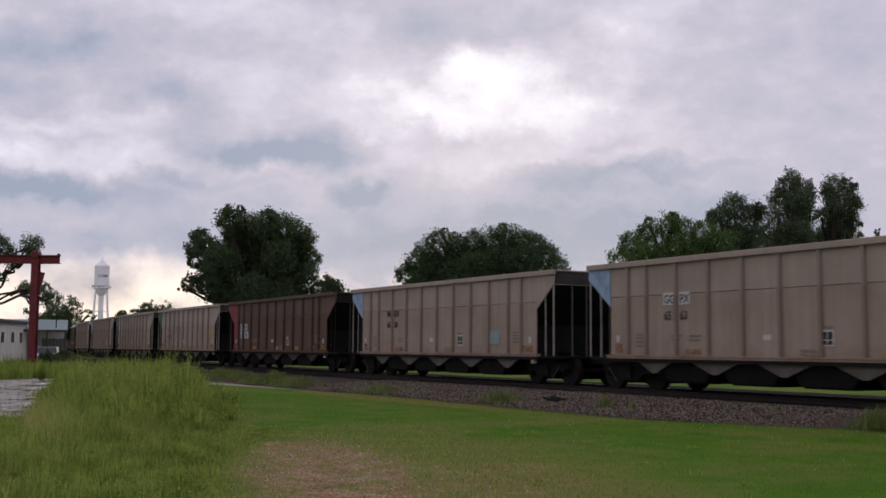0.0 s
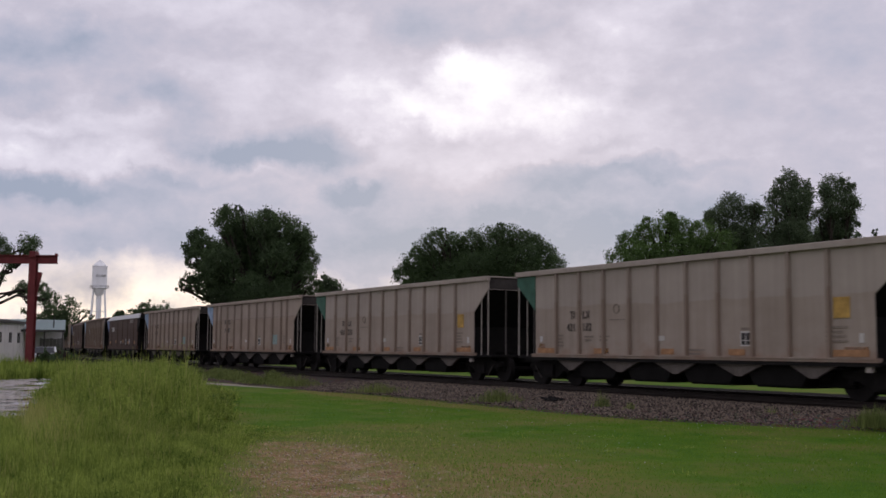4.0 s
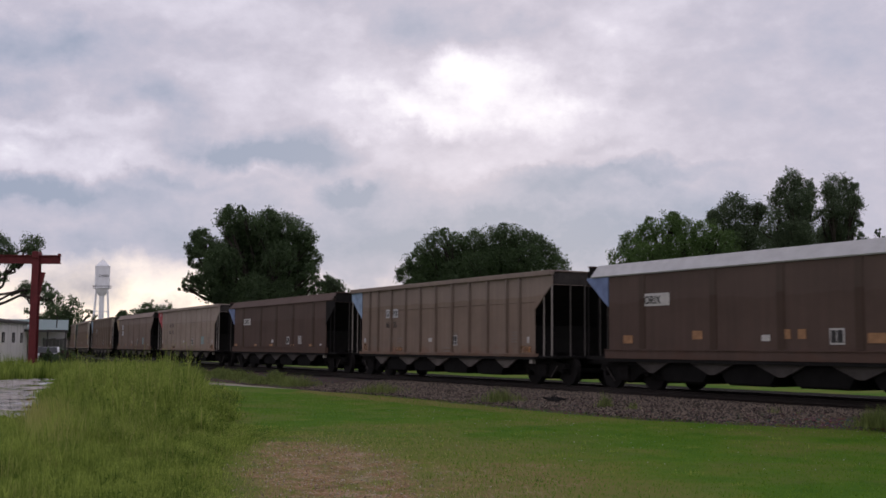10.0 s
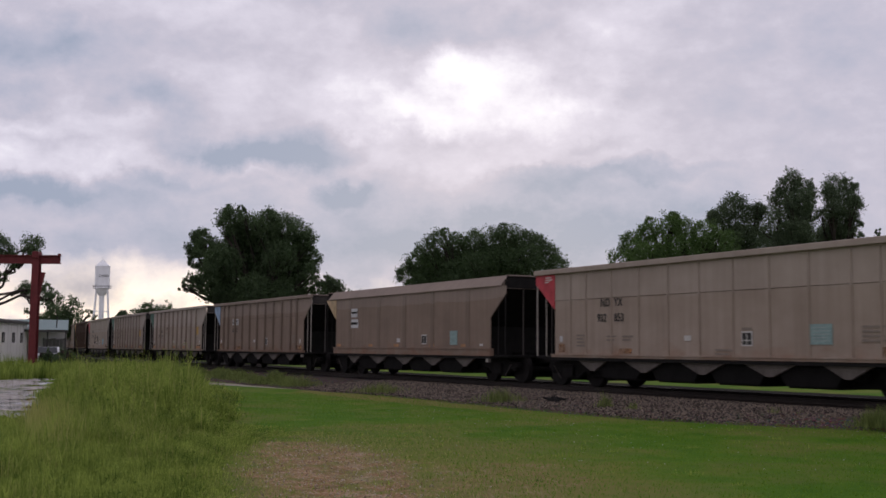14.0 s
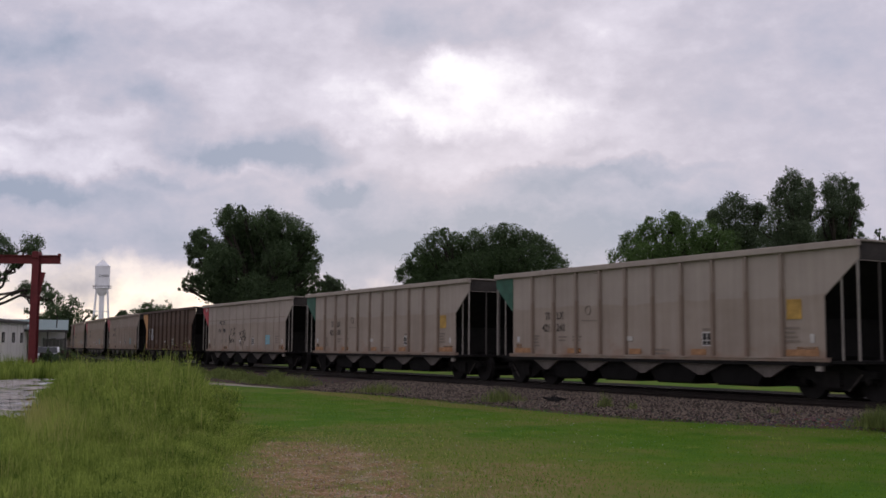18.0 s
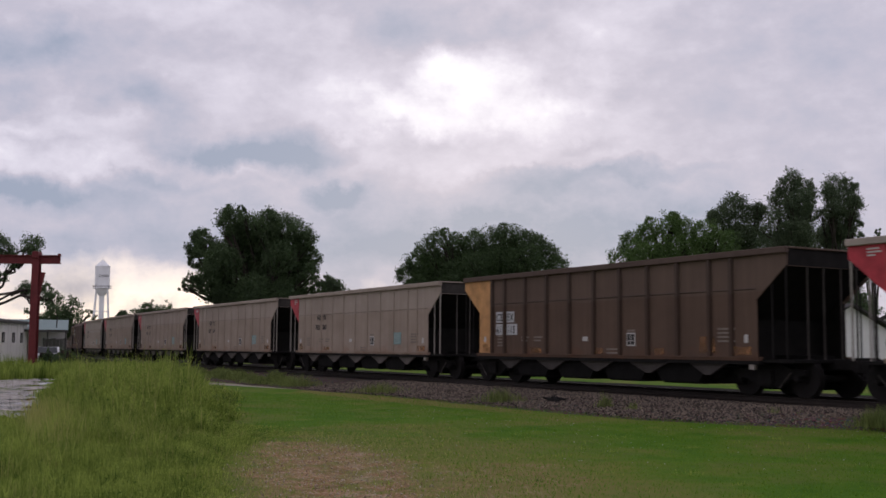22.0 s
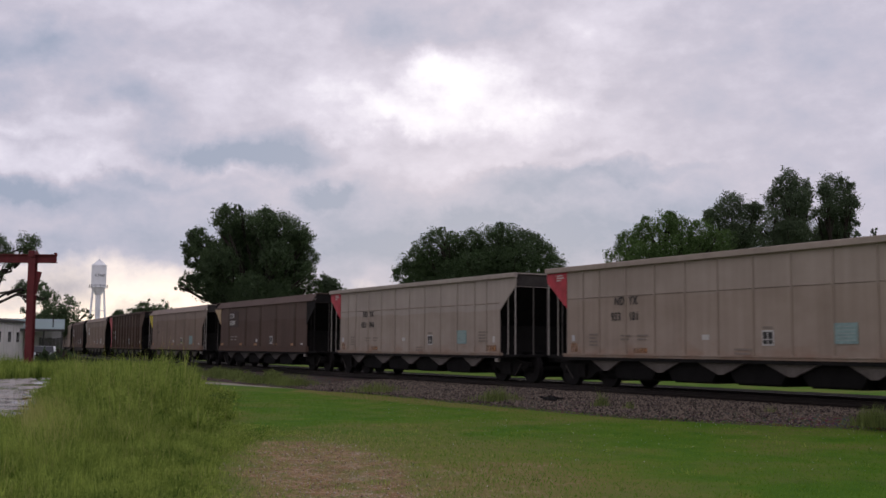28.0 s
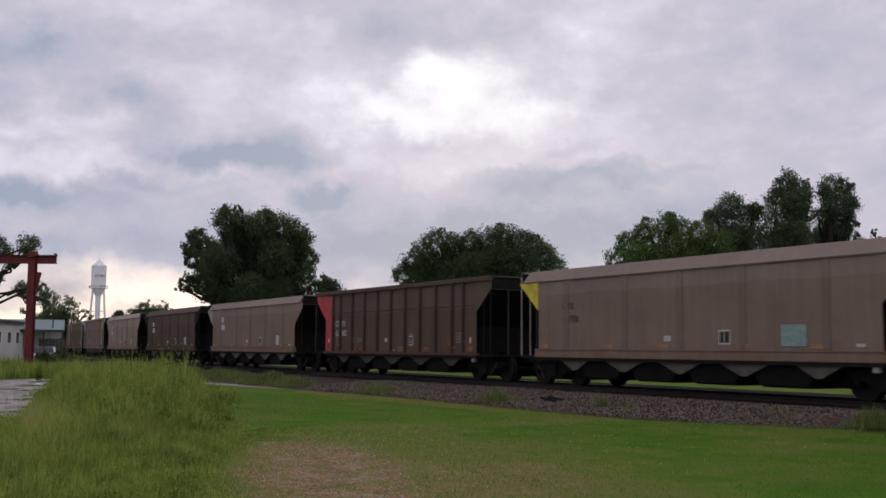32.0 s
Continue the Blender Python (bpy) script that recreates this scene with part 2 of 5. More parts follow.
    grey = ((-0.020, 0.254, 0.022, 0.016, -0.10), (0.090, 0.298, 0.085, 0.024, -0.07), (-0.015, 0.305, 0.060, 0.022, -0.07), (0.300, 0.230, 0.160, 0.070, -0.045),
            (-0.180, 0.240, 0.070, 0.030, 0.04), (0.080, 0.106, 0.420, 0.064, -0.25), (-0.300, 0.110, 0.250, 0.040, -0.08), (-0.320, 0.092, 0.200, 0.030, -0.05))
    for cx, cz, wx, wz, weight in bright + dull + grey:
        thick = sum_of(nt, "ADD", thick, sum_of(nt, "MULTIPLY", spot_near(cx, cz, wx, wz), weight))
    col = ramp(nt, thick, [(0.34, (0.325, 0.37, 0.49)), (0.43, (0.44, 0.452, 0.57)), (0.51, (0.545, 0.52, 0.625)), (0.61, (0.71, 0.675, 0.785)), (0.73, (1.03, 1.0, 1.07))])
    warm = spot_near(-0.30, 0.036, 0.30, 0.05)
    col = mix(nt, sum_of(nt, "MULTIPLY", warm, ramp(nt, puffs, [(0.38, 0.3), (0.54, 1.0)])), col, (1.5, 1.25, 0.98))
    for cx, cz, wx, wz in ((-0.335, 0.050, 0.06, 0.026), (-0.25, 0.040, 0.035, 0.014)):
        col = mix(nt, sum_of(nt, "MULTIPLY", spot_near(cx, cz, wx, wz), 0.9), col, (0.42, 0.40, 0.46))
    em = nt.nodes.new("ShaderNodeEmission")
    nt.links.new(col, em.inputs[0])
    tr = nt.nodes.new("ShaderNodeBsdfTransparent")
    tr.inputs[0].default_value = (0.06, 0.06, 0.06, 1)
    add = nt.nodes.new("ShaderNodeAddShader")
    nt.links.new(em.outputs[0], add.inputs[0])
    nt.links.new(tr.outputs[0], add.inputs[1])
    out = nt.nodes.new("ShaderNodeOutputMaterial")
    nt.links.new(add.outputs[0], out.inputs[0])
    return m


def sky_dome():
    bm = bmesh.new()
    bmesh.ops.create_uvsphere(bm, u_segments=48, v_segments=24, radius=3800)
    bmesh.ops.delete(bm, geom=[v for v in bm.verts if v.co.z < -700], context="VERTS")
    me = bpy.data.meshes.new("sky_backdrop")
    bm.to_mesh(me)
    bm.free()
    me.materials.append(cloud_material())
    return tagged(new("sky_backdrop", me), "grey-white overcast sky with bright thin patches", "sky", kind="structure")


SKY = sky_dome()


# ---- ground ----
def lawn_material():
    m, nt, b = mat_new("lawn", 0.95)
    b.inputs["Specular IOR Level"].default_value = 0.05
    v = coords(nt)
    big, mid, fine = noise_tex(nt, v, 0.22, 5), noise_tex(nt, v, 1.6, 5), noise_tex(nt, v, 45, 3)
    col = ramp(nt, sum_of(nt, "ADD", sum_of(nt, "MULTIPLY", big, 0.5), sum_of(nt, "MULTIPLY", mid, 0.5)),
               [(0.38, (0.056, 0.152, 0.010)), (0.5, (0.094, 0.198, 0.015)), (0.60, (0.168, 0.215, 0.028))])
    col = mix(nt, sum_of(nt, "MULTIPLY", fine, 0.6), col, (0.045, 0.09, 0.008))

    def patch(cx, cy, rx, ry, turn, wob=1.1):
        mp = node(nt, "ShaderNodeMapping", Location=(cx, cy, 0), Rotation=(0, 0, radians(turn)), Scale=(rx, ry, 1))
        mp.vector_type = "TEXTURE"
        nt.links.new(v, mp.inputs[0])
        ln = nt.nodes.new("ShaderNodeVectorMath")
        ln.operation = "LENGTH"
        nt.links.new(mp.outputs[0], ln.inputs[0])
        return ramp(nt, sum_of(nt, "ADD", ln.outputs["Value"], sum_of(nt, "MULTIPLY", sum_of(nt, "SUBTRACT", noise_tex(nt, v, 0.9, 6, 0.65), 0.5), wob)), [(0.72, 1.0), (1.05, 0.0)])

    soil = ramp(nt, sum_of(nt, "ADD", sum_of(nt, "MULTIPLY", noise_tex(nt, v, 1.7, 7, 0.72), 0.7), sum_of(nt, "MULTIPLY", noise_tex(nt, v, 24, 5, 0.75), 0.3)),
                [(0.40, (0.13, 0.10, 0.04)), (0.47, (0.27, 0.15, 0.066)), (0.54, (0.33, 0.20, 0.10)), (0.62, (0.47, 0.38, 0.28))])
    grit = node(nt, "ShaderNodeTexVoronoi", Scale=30.0)
    nt.links.new(v, grit.inputs["Vector"])
    soil = mix(nt, 0.4, soil, ramp(nt, grit.outputs["Color"], [(0.2, (0.06, 0.038, 0.02)), (0.6, (0.31, 0.195, 0.105)), (0.85, (0.60, 0.50, 0.40))]))
    tufts = ramp(nt, noise_tex(nt, v, 3.2, 6, 0.7), [(0.47, 1.0), (0.58, 0.25)])
    col = mix(nt, sum_of(nt, "MULTIPLY", patch(*spot(-0.5, 13.6).xy, 7.5, 3.2, -22, 2.0), 0.55), col, (0.20, 0.175, 0.055))
    col = mix(nt, sum_of(nt, "MULTIPLY", patch(*spot(0.75, 12.4).xy, 3.2, 1.1, -25, 2.6), sum_of(nt, "MULTIPLY", tufts, 0.55)), col, soil)
    col = mix(nt, sum_of(nt, "MULTIPLY", patch(*spot(-1.4, 13.6).xy, 5.0, 1.2, -20, 1.5), ramp(nt, noise_tex(nt, v, 2.0, 6, 0.7), [(0.47, 1.0), (0.60, 0.2)])), col, soil)
    dry = ramp(nt, noise_tex(nt, v, 0.45, 5, 0.6), [(0.46, 0.0), (0.66, 0.65)])
    col = mix(nt, dry, col, (0.185, 0.165, 0.055))
    col = mix(nt, sum_of(nt, "MULTIPLY", patch(-29.0, 14.9, 8.5, 0.9, 0, 1.6), 0.6), col, (0.23, 0.165, 0.065))
    far = nt.nodes.new("ShaderNodeVectorMath")
    far.operation = "LENGTH"
    nt.links.new(v, far.inputs[0])
    town = ramp(nt, sum_of(nt, "DIVIDE", far.outputs["Value"], 1000.0), [(0.11, 0.0), (0.20, 1.0)])
    col = mix(nt, town, col, ramp(nt, noise_tex(nt, v, 0.03, 5), [(0.4, (0.10, 0.105, 0.06)), (0.6, (0.19, 0.18, 0.15))]))
    path = patch(*spot(-9.3, 45.0).xy, 14.0, 0.75, 12, 0.5)
    col = mix(nt, path, col, (0.32, 0.28, 0.23))
    nt.links.new(col, b.inputs["Base Color"])
    bump(nt, b, fine, 0.45, 0.03)
    return m


def gravel_material():
    m, nt, b = mat_new("ballast_gravel", 0.95)
    b.inputs["Specular IOR Level"].default_value = 0.05
    v = coords(nt)
    vo = node(nt, "ShaderNodeTexVoronoi", Scale=16.0)
    nt.links.new(v, vo.inputs["Vector"])
    col = mix(nt, noise_tex(nt, v, 0.8, 5), (0.058, 0.044, 0.036), (0.11, 0.086, 0.07))
    col = mix(nt, 0.55, col, vo.outputs["Color"], "SOFT_LIGHT")
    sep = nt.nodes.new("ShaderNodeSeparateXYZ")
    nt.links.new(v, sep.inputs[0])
    # spilled coal plus the train's shade, both put into the stone colour from the rails outward
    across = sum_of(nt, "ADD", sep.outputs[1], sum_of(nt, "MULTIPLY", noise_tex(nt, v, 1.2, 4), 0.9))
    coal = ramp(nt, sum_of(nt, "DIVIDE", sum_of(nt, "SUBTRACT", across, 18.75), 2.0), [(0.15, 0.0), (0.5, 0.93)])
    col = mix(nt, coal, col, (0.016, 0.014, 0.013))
    nt.links.new(col, b.inputs["Base Color"])
    bump(nt, b, vo.outputs["Distance"], 0.9, 0.04)
    return m


LAWN, GRAVEL = lawn_material(), gravel_material()
RAIL_Z, MID_Y = 0.397, 20.82
BEND_X, BEND_R, BEND_LEN = -47.5, 600.0, 112.5   # the line is straight past BEND_X, and bends away on an arc before it


def along(s):
    """The track's middle at the length s, and how far it has turned there (radians)."""
    d = BEND_X - s
    if d <= 0:
        return s, MID_Y, 0.0
    h = min(d, BEND_LEN) / BEND_R
    over = max(0.0, d - BEND_LEN)
    return BEND_X - BEND_R * math.sin(h) - over * math.cos(h), MID_Y + BEND_R * (1 - math.cos(h)) + over * math.sin(h), h


ALONG_X, ALONG_Y = zip(*[along(q)[:2] for q in range(-440, 340, 4)])


def swing(x):
    """How far the bend has carried the track off its straight line at x."""
    return float(np.interp(x, ALONG_X, ALONG_Y)) - MID_Y


def ground():
    n = 64
    ax = np.sign(np.linspace(-1, 1, n)) * np.abs(np.linspace(-1, 1, n)) ** 3 * 3300
    verts, faces = [], []
    for j in range(n):
        for i in range(n):
            x, y = ax[i], ax[j] + 8
            verts.append((x, y, 0.03 * noise.noise((x * 0.12, y * 0.12, 0)) - 0.03 if abs(x) < 60 and abs(y) < 60 else -0.03))
    for j in range(n - 1):
        for i in range(n - 1):
            a = j * n + i
            faces.append((a, a + 1, a + n + 1, a + n))
    tagged(new("ground", soup("ground", verts, faces, LAWN)), "green mown lawn with dry patches and bare soil", "lawn", kind="structure")


def near_edge(x):
    """Where the ballast meets the lawn on the near side."""
    return float(np.interp(x, [-130, -45, -39, -34, -31, -18.8, -17.1, -15.6, -14.2, 30], [15.3, 15.25, 15.2, 15.4, 15.72, 15.75, 16.4, 17.3, 18.1, 18.3])) + swing(x)


def ballast_height(x, y):
    e = near_edge(x)
    e, y = e - swing(x), y - swing(x)
    prof = np.interp(y, [e - 0.3, e, 18.4, 19.3, 22.3, 23.4, 25.2, 27.8, 30.4, 31.2], [-0.06, 0.0, 0.21, 0.235, 0.235, 0.2, 0.14, 0.08, 0.04, -0.06])
    return float(prof)


def ballast():
    xs = np.concatenate([np.linspace(-420, -130, 30), np.linspace(-126, 30, 200), np.linspace(36, 320, 24)])
    ts = np.linspace(0, 1, 32)
    verts, faces = [], []
    for x in xs:
        e = near_edge(x)
        for t in ts:
            y = e - 0.3 + t * (31.2 + swing(x) - e + 0.3)
            wob = 0.25 * noise.noise((x * 0.5, y * 0.5, 3)) if t < 0.06 else 0
            verts.append((x, y + wob, ballast_height(x, y) + 0.025 * noise.noise((x * 1.7, y * 1.7, 0)) + 0.01))
    n = len(ts)
    for i in range(len(xs) - 1):
        for j in range(n - 1):
            a = i * n + j
            faces.append((a, a + n, a + n + 1, a + 1))
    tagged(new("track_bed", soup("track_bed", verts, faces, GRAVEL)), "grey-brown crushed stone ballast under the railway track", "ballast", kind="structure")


def railway():
    track = thing("railway_track", "steel rails on dark timber sleepers in stone ballast", "railway track", kind="structure")
    prof = [(-0.07, -0.17), (0.07, -0.17), (0.07, -0.15), (0.012, -0.12), (0.012, -0.045), (0.036, -0.03), (0.036, 0.0), (-0.036, 0.0), (-0.036, -0.03), (-0.012, -0.045), (-0.012, -0.12), (-0.07, -0.15)]
    steel = plain("rail_steel", (0.03, 0.022, 0.018), 0.6, 0.3)
    stations = [-420 + 6 * k for k in range(63)] + [320]
    for off in (-0.755, 0.755):
        verts, faces, n = [], [], len(prof)
        for q in stations:
            x, y, h = along(q)
            verts += [(x + math.sin(h) * (off + a), y + math.cos(h) * (off + a), RAIL_Z + b) for a, b in prof]
        for k in range(len(stations) - 1):
            faces += [(k * n + i, k * n + (i + 1) % n, (k + 1) * n + (i + 1) % n, (k + 1) * n + i) for i in range(n)]
        part("rail", soup("rail", verts, faces, steel), None, track)
    wood = plain("sleeper_wood", (0.045, 0.036, 0.03), 0.9)
    tie = bevelled(boxes(((-0.11, -1.3, -0.16), (0.11, 1.3, 0.0))), 0.015)
    me = bpy.data.meshes.new("sleeper")
    tie.to_mesh(me)
    tie.free()
    me.materials.append(wood)
    for i in range(230):
        ob = part("sleeper", me, None, track)
        x, y, h = along(-118 + i * 0.53 + random.uniform(-0.03, 0.03))
        ob.matrix_local = pose(x, y + random.uniform(-0.04, 0.04), RAIL_Z - 0.155, 0, 0, -math.degrees(h))
    return track


ground()
ballast()
railway()


# ---- the train ----
SPACING, HALF, EDGE, TOP, SILL = 16.18, 7.245, 6.245, 3.533, 0.85
SHAPES = {}


def shared(name, material, build):
    key = (name, material.name)
    if key not in SHAPES:
        me = bpy.data.meshes.new(name.split("|")[0])
        bm = build()
        bm.to_mesh(me)
        bm.free()
        me.materials.append(material)
        SHAPES[key] = me
    return SHAPES[key]


def rib_places(style):
    if style == "smooth":
        return [-4.8, -2.1, 0.1, 2.3, 4.8]
    if style == "wide":
        return [-5.1 + 1.13 * i for i in range(10)]
    return [-5.45, -4.7, *[-4.7 + 1.175 * i for i in range(1, 8)], 4.7, 5.45]


def rib_shape(style):
    if style == "smooth":
        return slab(bmesh.new(), [(-0.13, -1.55), (-0.10, -1.585), (0.10, -1.585), (0.13, -1.55)], 2, SILL + 0.29, TOP - 0.37)
    if style == "thin":
        return slab(bmesh.new(), [(-0.028, -1.55), (-0.018, -1.588), (0.018, -1.588), (0.028, -1.55)], 2, SILL + 0.115, TOP - 0.16)
    w = 0.06 if style == "heavy" else 0.05
    bm = slab(bmesh.new(), [(-w, -1.55), (-w * 0.75, -1.64), (w * 0.75, -1.64), (w, -1.55)], 2, SILL + 0.115, TOP - 0.16)
    return bm


def side_shape(style, near):
    y = -1.55 if near else 1.55
    d = 0.035 if near else -0.035
    bm = bmesh.new()
    z1 = TOP - 0.36 if style == "smooth" else TOP - 0.10
    box(bm, (-EDGE, y, SILL + 0.1), (EDGE, y + d, z1))
    return bm


def corner_shape(left, near, style="heavy"):
    q = -1 if left else 1
    y = -1.56 if near else 1.56
    z1 = TOP - 0.36 if style == "smooth" else TOP - 0.14
    drop = 0.2 if style == "smooth" and not left else 0.0
    poly = [(q * (HALF - 0.02), z1), (q * (HALF - 0.02), TOP - 0.42 - drop), (q * (EDGE + 0.01), TOP - 1.22 - drop), (q * (EDGE + 0.01), z1)]
    return slab(bmesh.new(), poly, 1, y - 0.015, y + 0.02)


def chord_shape(style, near):
    q = -1 if near else 1
    if style == "smooth":
        return slab(bmesh.new(), [(q * 1.60, TOP - 0.37), (q * 1.62, TOP - 0.34), (q * 1.33, TOP), (q * 1.27, TOP), (q * 1.52, TOP - 0.37)], 0, -HALF + 0.25, HALF - 0.25)
    return bevelled(boxes(((-HALF, q * 1.66, TOP - 0.155), (HALF, q * 1.51, TOP))), 0.015)


def wheelset_shape():
    bm = bmesh.new()
    for y in (-0.755, 0.755):
        rod(bm, (0, y - 0.06, 0), (0, y + 0.06, 0), 0.455, None, 28)
        q = -1 if y < 0 else 1
        rod(bm, (0, y - q * 0.09, 0), (0, y - q * 0.05, 0), 0.485, None, 28)
        rod(bm, (0, y + q * 0.06, 0), (0, y + q * 0.10, 0), 0.15, None, 12)
        rod(bm, (0, y + q * 0.10, 0), (0, y + q * 0.34, 0), 0.085, None, 10)
        for k in range(3):
            a = k * math.tau / 3
            rod(bm, (0.045 * math.cos(a), y + q * 0.34, 0.045 * math.sin(a)), (0.045 * math.cos(a), y + q * 0.37, 0.045 * math.sin(a)), 0.02, None, 6)
    rod(bm, (0, -0.75, 0), (0, 0.75, 0), 0.08, None, 10)
    return bm


def sideframe_shape(near):
    y = (-1.08, -0.93) if near else (0.93, 1.08)
    poly = [(-1.12, 0.53), (-1.12, 0.66), (-0.72, 0.69), (-0.42, 0.80), (0.42, 0.80), (0.72, 0.69), (1.12, 0.66), (1.12, 0.53), (0.7, 0.45), (0.36, 0.24), (-0.36, 0.24), (-0.7, 0.45)]
    return slab(bmesh.new(), poly, 1, *y)


def springs_shape():
    side = [(0.24 - 0.03 * (k % 2), 0.30 + 0.035 * k) for k in range(11)]
    return slab(bmesh.new(), side + [(-x, z) for x, z in side[::-1]], 1, -0.08, 0.08)


WHEELSETS = [[], []]


def truck(car, x):
    t = part("truck", shared("truck", BLACK, lambda: bevelled(boxes(((-0.25, -0.95, 0.5), (0.25, 0.95, 0.78)), ((-0.55, -0.2, 0.45), (0.55, 0.2, 0.6))), 0.03)), None, car)
    t.location = (x, 0, 0)
    part("side_frame", shared("side_frame", BLACK, lambda: sideframe_shape(True)), None, t)
    part("side_frame", shared("side_frame|far", BLACK, lambda: sideframe_shape(False)), None, t)
    for y in (-1.1, 1.1):
        part("spring_nest", shared("spring_nest", DARK_STEEL, springs_shape), None, t).location = (0, y, 0)
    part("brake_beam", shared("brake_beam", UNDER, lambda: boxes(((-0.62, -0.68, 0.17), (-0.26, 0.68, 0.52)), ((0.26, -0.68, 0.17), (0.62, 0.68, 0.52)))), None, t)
    q = 1 if x > 0 else -1
    part("brake_lever", shared("brake_lever|%d" % q, GABLE_DARK, lambda: rod(bmesh.new(), (q * 0.42, -1.13, 0.22), (q * 0.78, -1.13, 0.60), 0.022, None, 6)), None, t)
    part("reflector", shared("reflector", WHITE, lambda: boxes(((-0.04, -1.10, 0.55), (0.04, -1.083, 0.62)))), None, t)
    for k, dx in enumerate((-0.89, 0.89)):
        w = part("wheelset", shared("wheelset", DARK_STEEL, wheelset_shape), None, t)
        w.location = (dx, 0, 0.455)
        WHEELSETS[k].append(w)


def plate(car, name, x, z, w, h, material, label="", y=-1.56, lift=0.0):
    """A thin painted plate or stencil panel on the near side, its lower left corner at x, z."""
    ob = part(name, shared("%s|%.2f|%.2f" % (name, w, h), material, lambda: boxes(((0, -0.006, 0), (w, 0, h)))), None, car, label)
    ob.location = (x, y - 0.003 - lift, z - 0.167)
    return ob


def words(car, text, x, z, size, material, y=-1.56, label=""):
    ob = part("lettering", lettering(text, size, material), None, car, label)
    ob.location = (x, y - 0.012, z - 0.167)
    return ob


def bars(car, x, z, w, rows, material, h=0.05, gap=0.1):
    """Small writing too faint to read, as bars."""
    for k in range(rows):
        plate(car, "stencil_line", x, z - k * gap, w * (1.0, 0.8, 0.92)[k % 3], h, material)


CARS = []


def hopper_car(style, body, corner, label, posts, gable, band=None, chord=None, right_corner=None):
    """A coal hopper wagon; origin on rail top at its middle. style: slim, thin, wide, heavy or smooth sides."""
    car = thing("hopper_car", label, "railway wagon", "coal train")
    P = lambda name, mat, build, lab="": part(name.split("|")[0], shared(name + "|" + style if "|" in name else name + "||" + style, mat, build), None, car, lab)
    P("side_panel", body, lambda: side_shape(style, True))
    P("side_panel|far", body, lambda: side_shape(style, False))
    for i, x in enumerate(rib_places(style)):
        r = P("rib", body if style == "thin" else SHADED[body], lambda: rib_shape(style))
        r.location = (x, 0, 0)
        r = P("rib", body if style == "thin" else SHADED[body], lambda: rib_shape(style))
        r.matrix_local = pose(x, 0, 0, 0, 0, 180)
    if style in ("slim", "thin", "heavy"):
        P("seam", SHADED[body], lambda: slab(bmesh.new(), [(-1.55, TOP - 0.97), (-1.566, TOP - 0.955), (-1.566, TOP - 0.945), (-1.55, TOP - 0.93)], 0, -EDGE, EDGE))
    P("corner_panel|lnear", corner, lambda: corner_shape(True, True, style), "painted corner panel")
    P("corner_panel|rnear", right_corner or body, lambda: corner_shape(False, True, style))
    P("corner_panel|lfar", corner, lambda: corner_shape(True, False, style))
    P("corner_panel|rfar", body, lambda: corner_shape(False, False, style))
    P("top_chord", chord or body, lambda: chord_shape(style, True))
    P("top_chord|far", chord or body, lambda: chord_shape(style, False))
    sill_h = 0.27 if style == "smooth" else 0.115
    P("side_sill", body, lambda: boxes(((-EDGE - 0.1, -1.62, SILL + 0.02), (EDGE + 0.1, -1.48, SILL + sill_h)), ((-EDGE - 0.1, -1.65, SILL + sill_h - 0.03), (EDGE + 0.1, -1.62, SILL + sill_h))))
    P("side_sill|far", body, lambda: boxes(((-EDGE - 0.1, 1.48, SILL + 0.02), (EDGE + 0.1, 1.62, SILL + sill_h))))
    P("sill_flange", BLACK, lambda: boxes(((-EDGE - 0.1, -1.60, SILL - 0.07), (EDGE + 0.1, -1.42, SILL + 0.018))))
    for q in (-1, 1):
        n = "l" if q < 0 else "r"
        P("end_plate|" + n, DARK_STEEL if q < 0 or posts is DARK_STEEL else END_DUST, lambda: boxes(((q * (HALF - 0.09), -1.5, TOP - 0.44), (q * (HALF - 0.03), 1.5, TOP - 0.03))))
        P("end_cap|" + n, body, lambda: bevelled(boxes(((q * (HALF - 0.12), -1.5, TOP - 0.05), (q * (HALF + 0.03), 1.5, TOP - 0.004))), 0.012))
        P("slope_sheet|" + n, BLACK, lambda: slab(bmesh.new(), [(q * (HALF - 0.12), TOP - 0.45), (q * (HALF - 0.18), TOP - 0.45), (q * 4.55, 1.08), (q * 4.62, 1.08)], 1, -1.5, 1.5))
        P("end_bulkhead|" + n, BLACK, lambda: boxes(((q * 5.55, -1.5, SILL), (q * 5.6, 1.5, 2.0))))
        # added black sheet over the far panel, stands for the shade under the slope
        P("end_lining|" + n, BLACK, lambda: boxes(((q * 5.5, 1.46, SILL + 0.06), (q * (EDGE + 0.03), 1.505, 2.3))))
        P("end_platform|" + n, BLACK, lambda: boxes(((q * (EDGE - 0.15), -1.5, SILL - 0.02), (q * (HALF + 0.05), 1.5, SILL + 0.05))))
        for y in (-1.55, 1.55):
            ob = P("corner_post|" + n, posts, lambda: bevelled(boxes(((-0.021, -0.021, SILL + 0.05), (0.021, 0.021, TOP - 0.16))), 0.008))
            ob.location = (q * (HALF - 0.07), y, 0)
        for y in (-1.53, 1.53):
            ob = P("brace_post|" + n, posts, lambda: boxes(((-0.015, -0.015, SILL + 0.05), (0.015, 0.015, TOP - 0.72))))
            ob.location = (q * (HALF - 0.52), y, 0)
        for y in (-0.85, -0.3, 0.3, 0.85):
            ob = P("end_post|" + n, GABLE_DARK if posts is DARK_STEEL else END_POST, lambda: boxes(((-0.018, -0.016, SILL + 0.05), (0.018, 0.016, TOP - 0.44))))
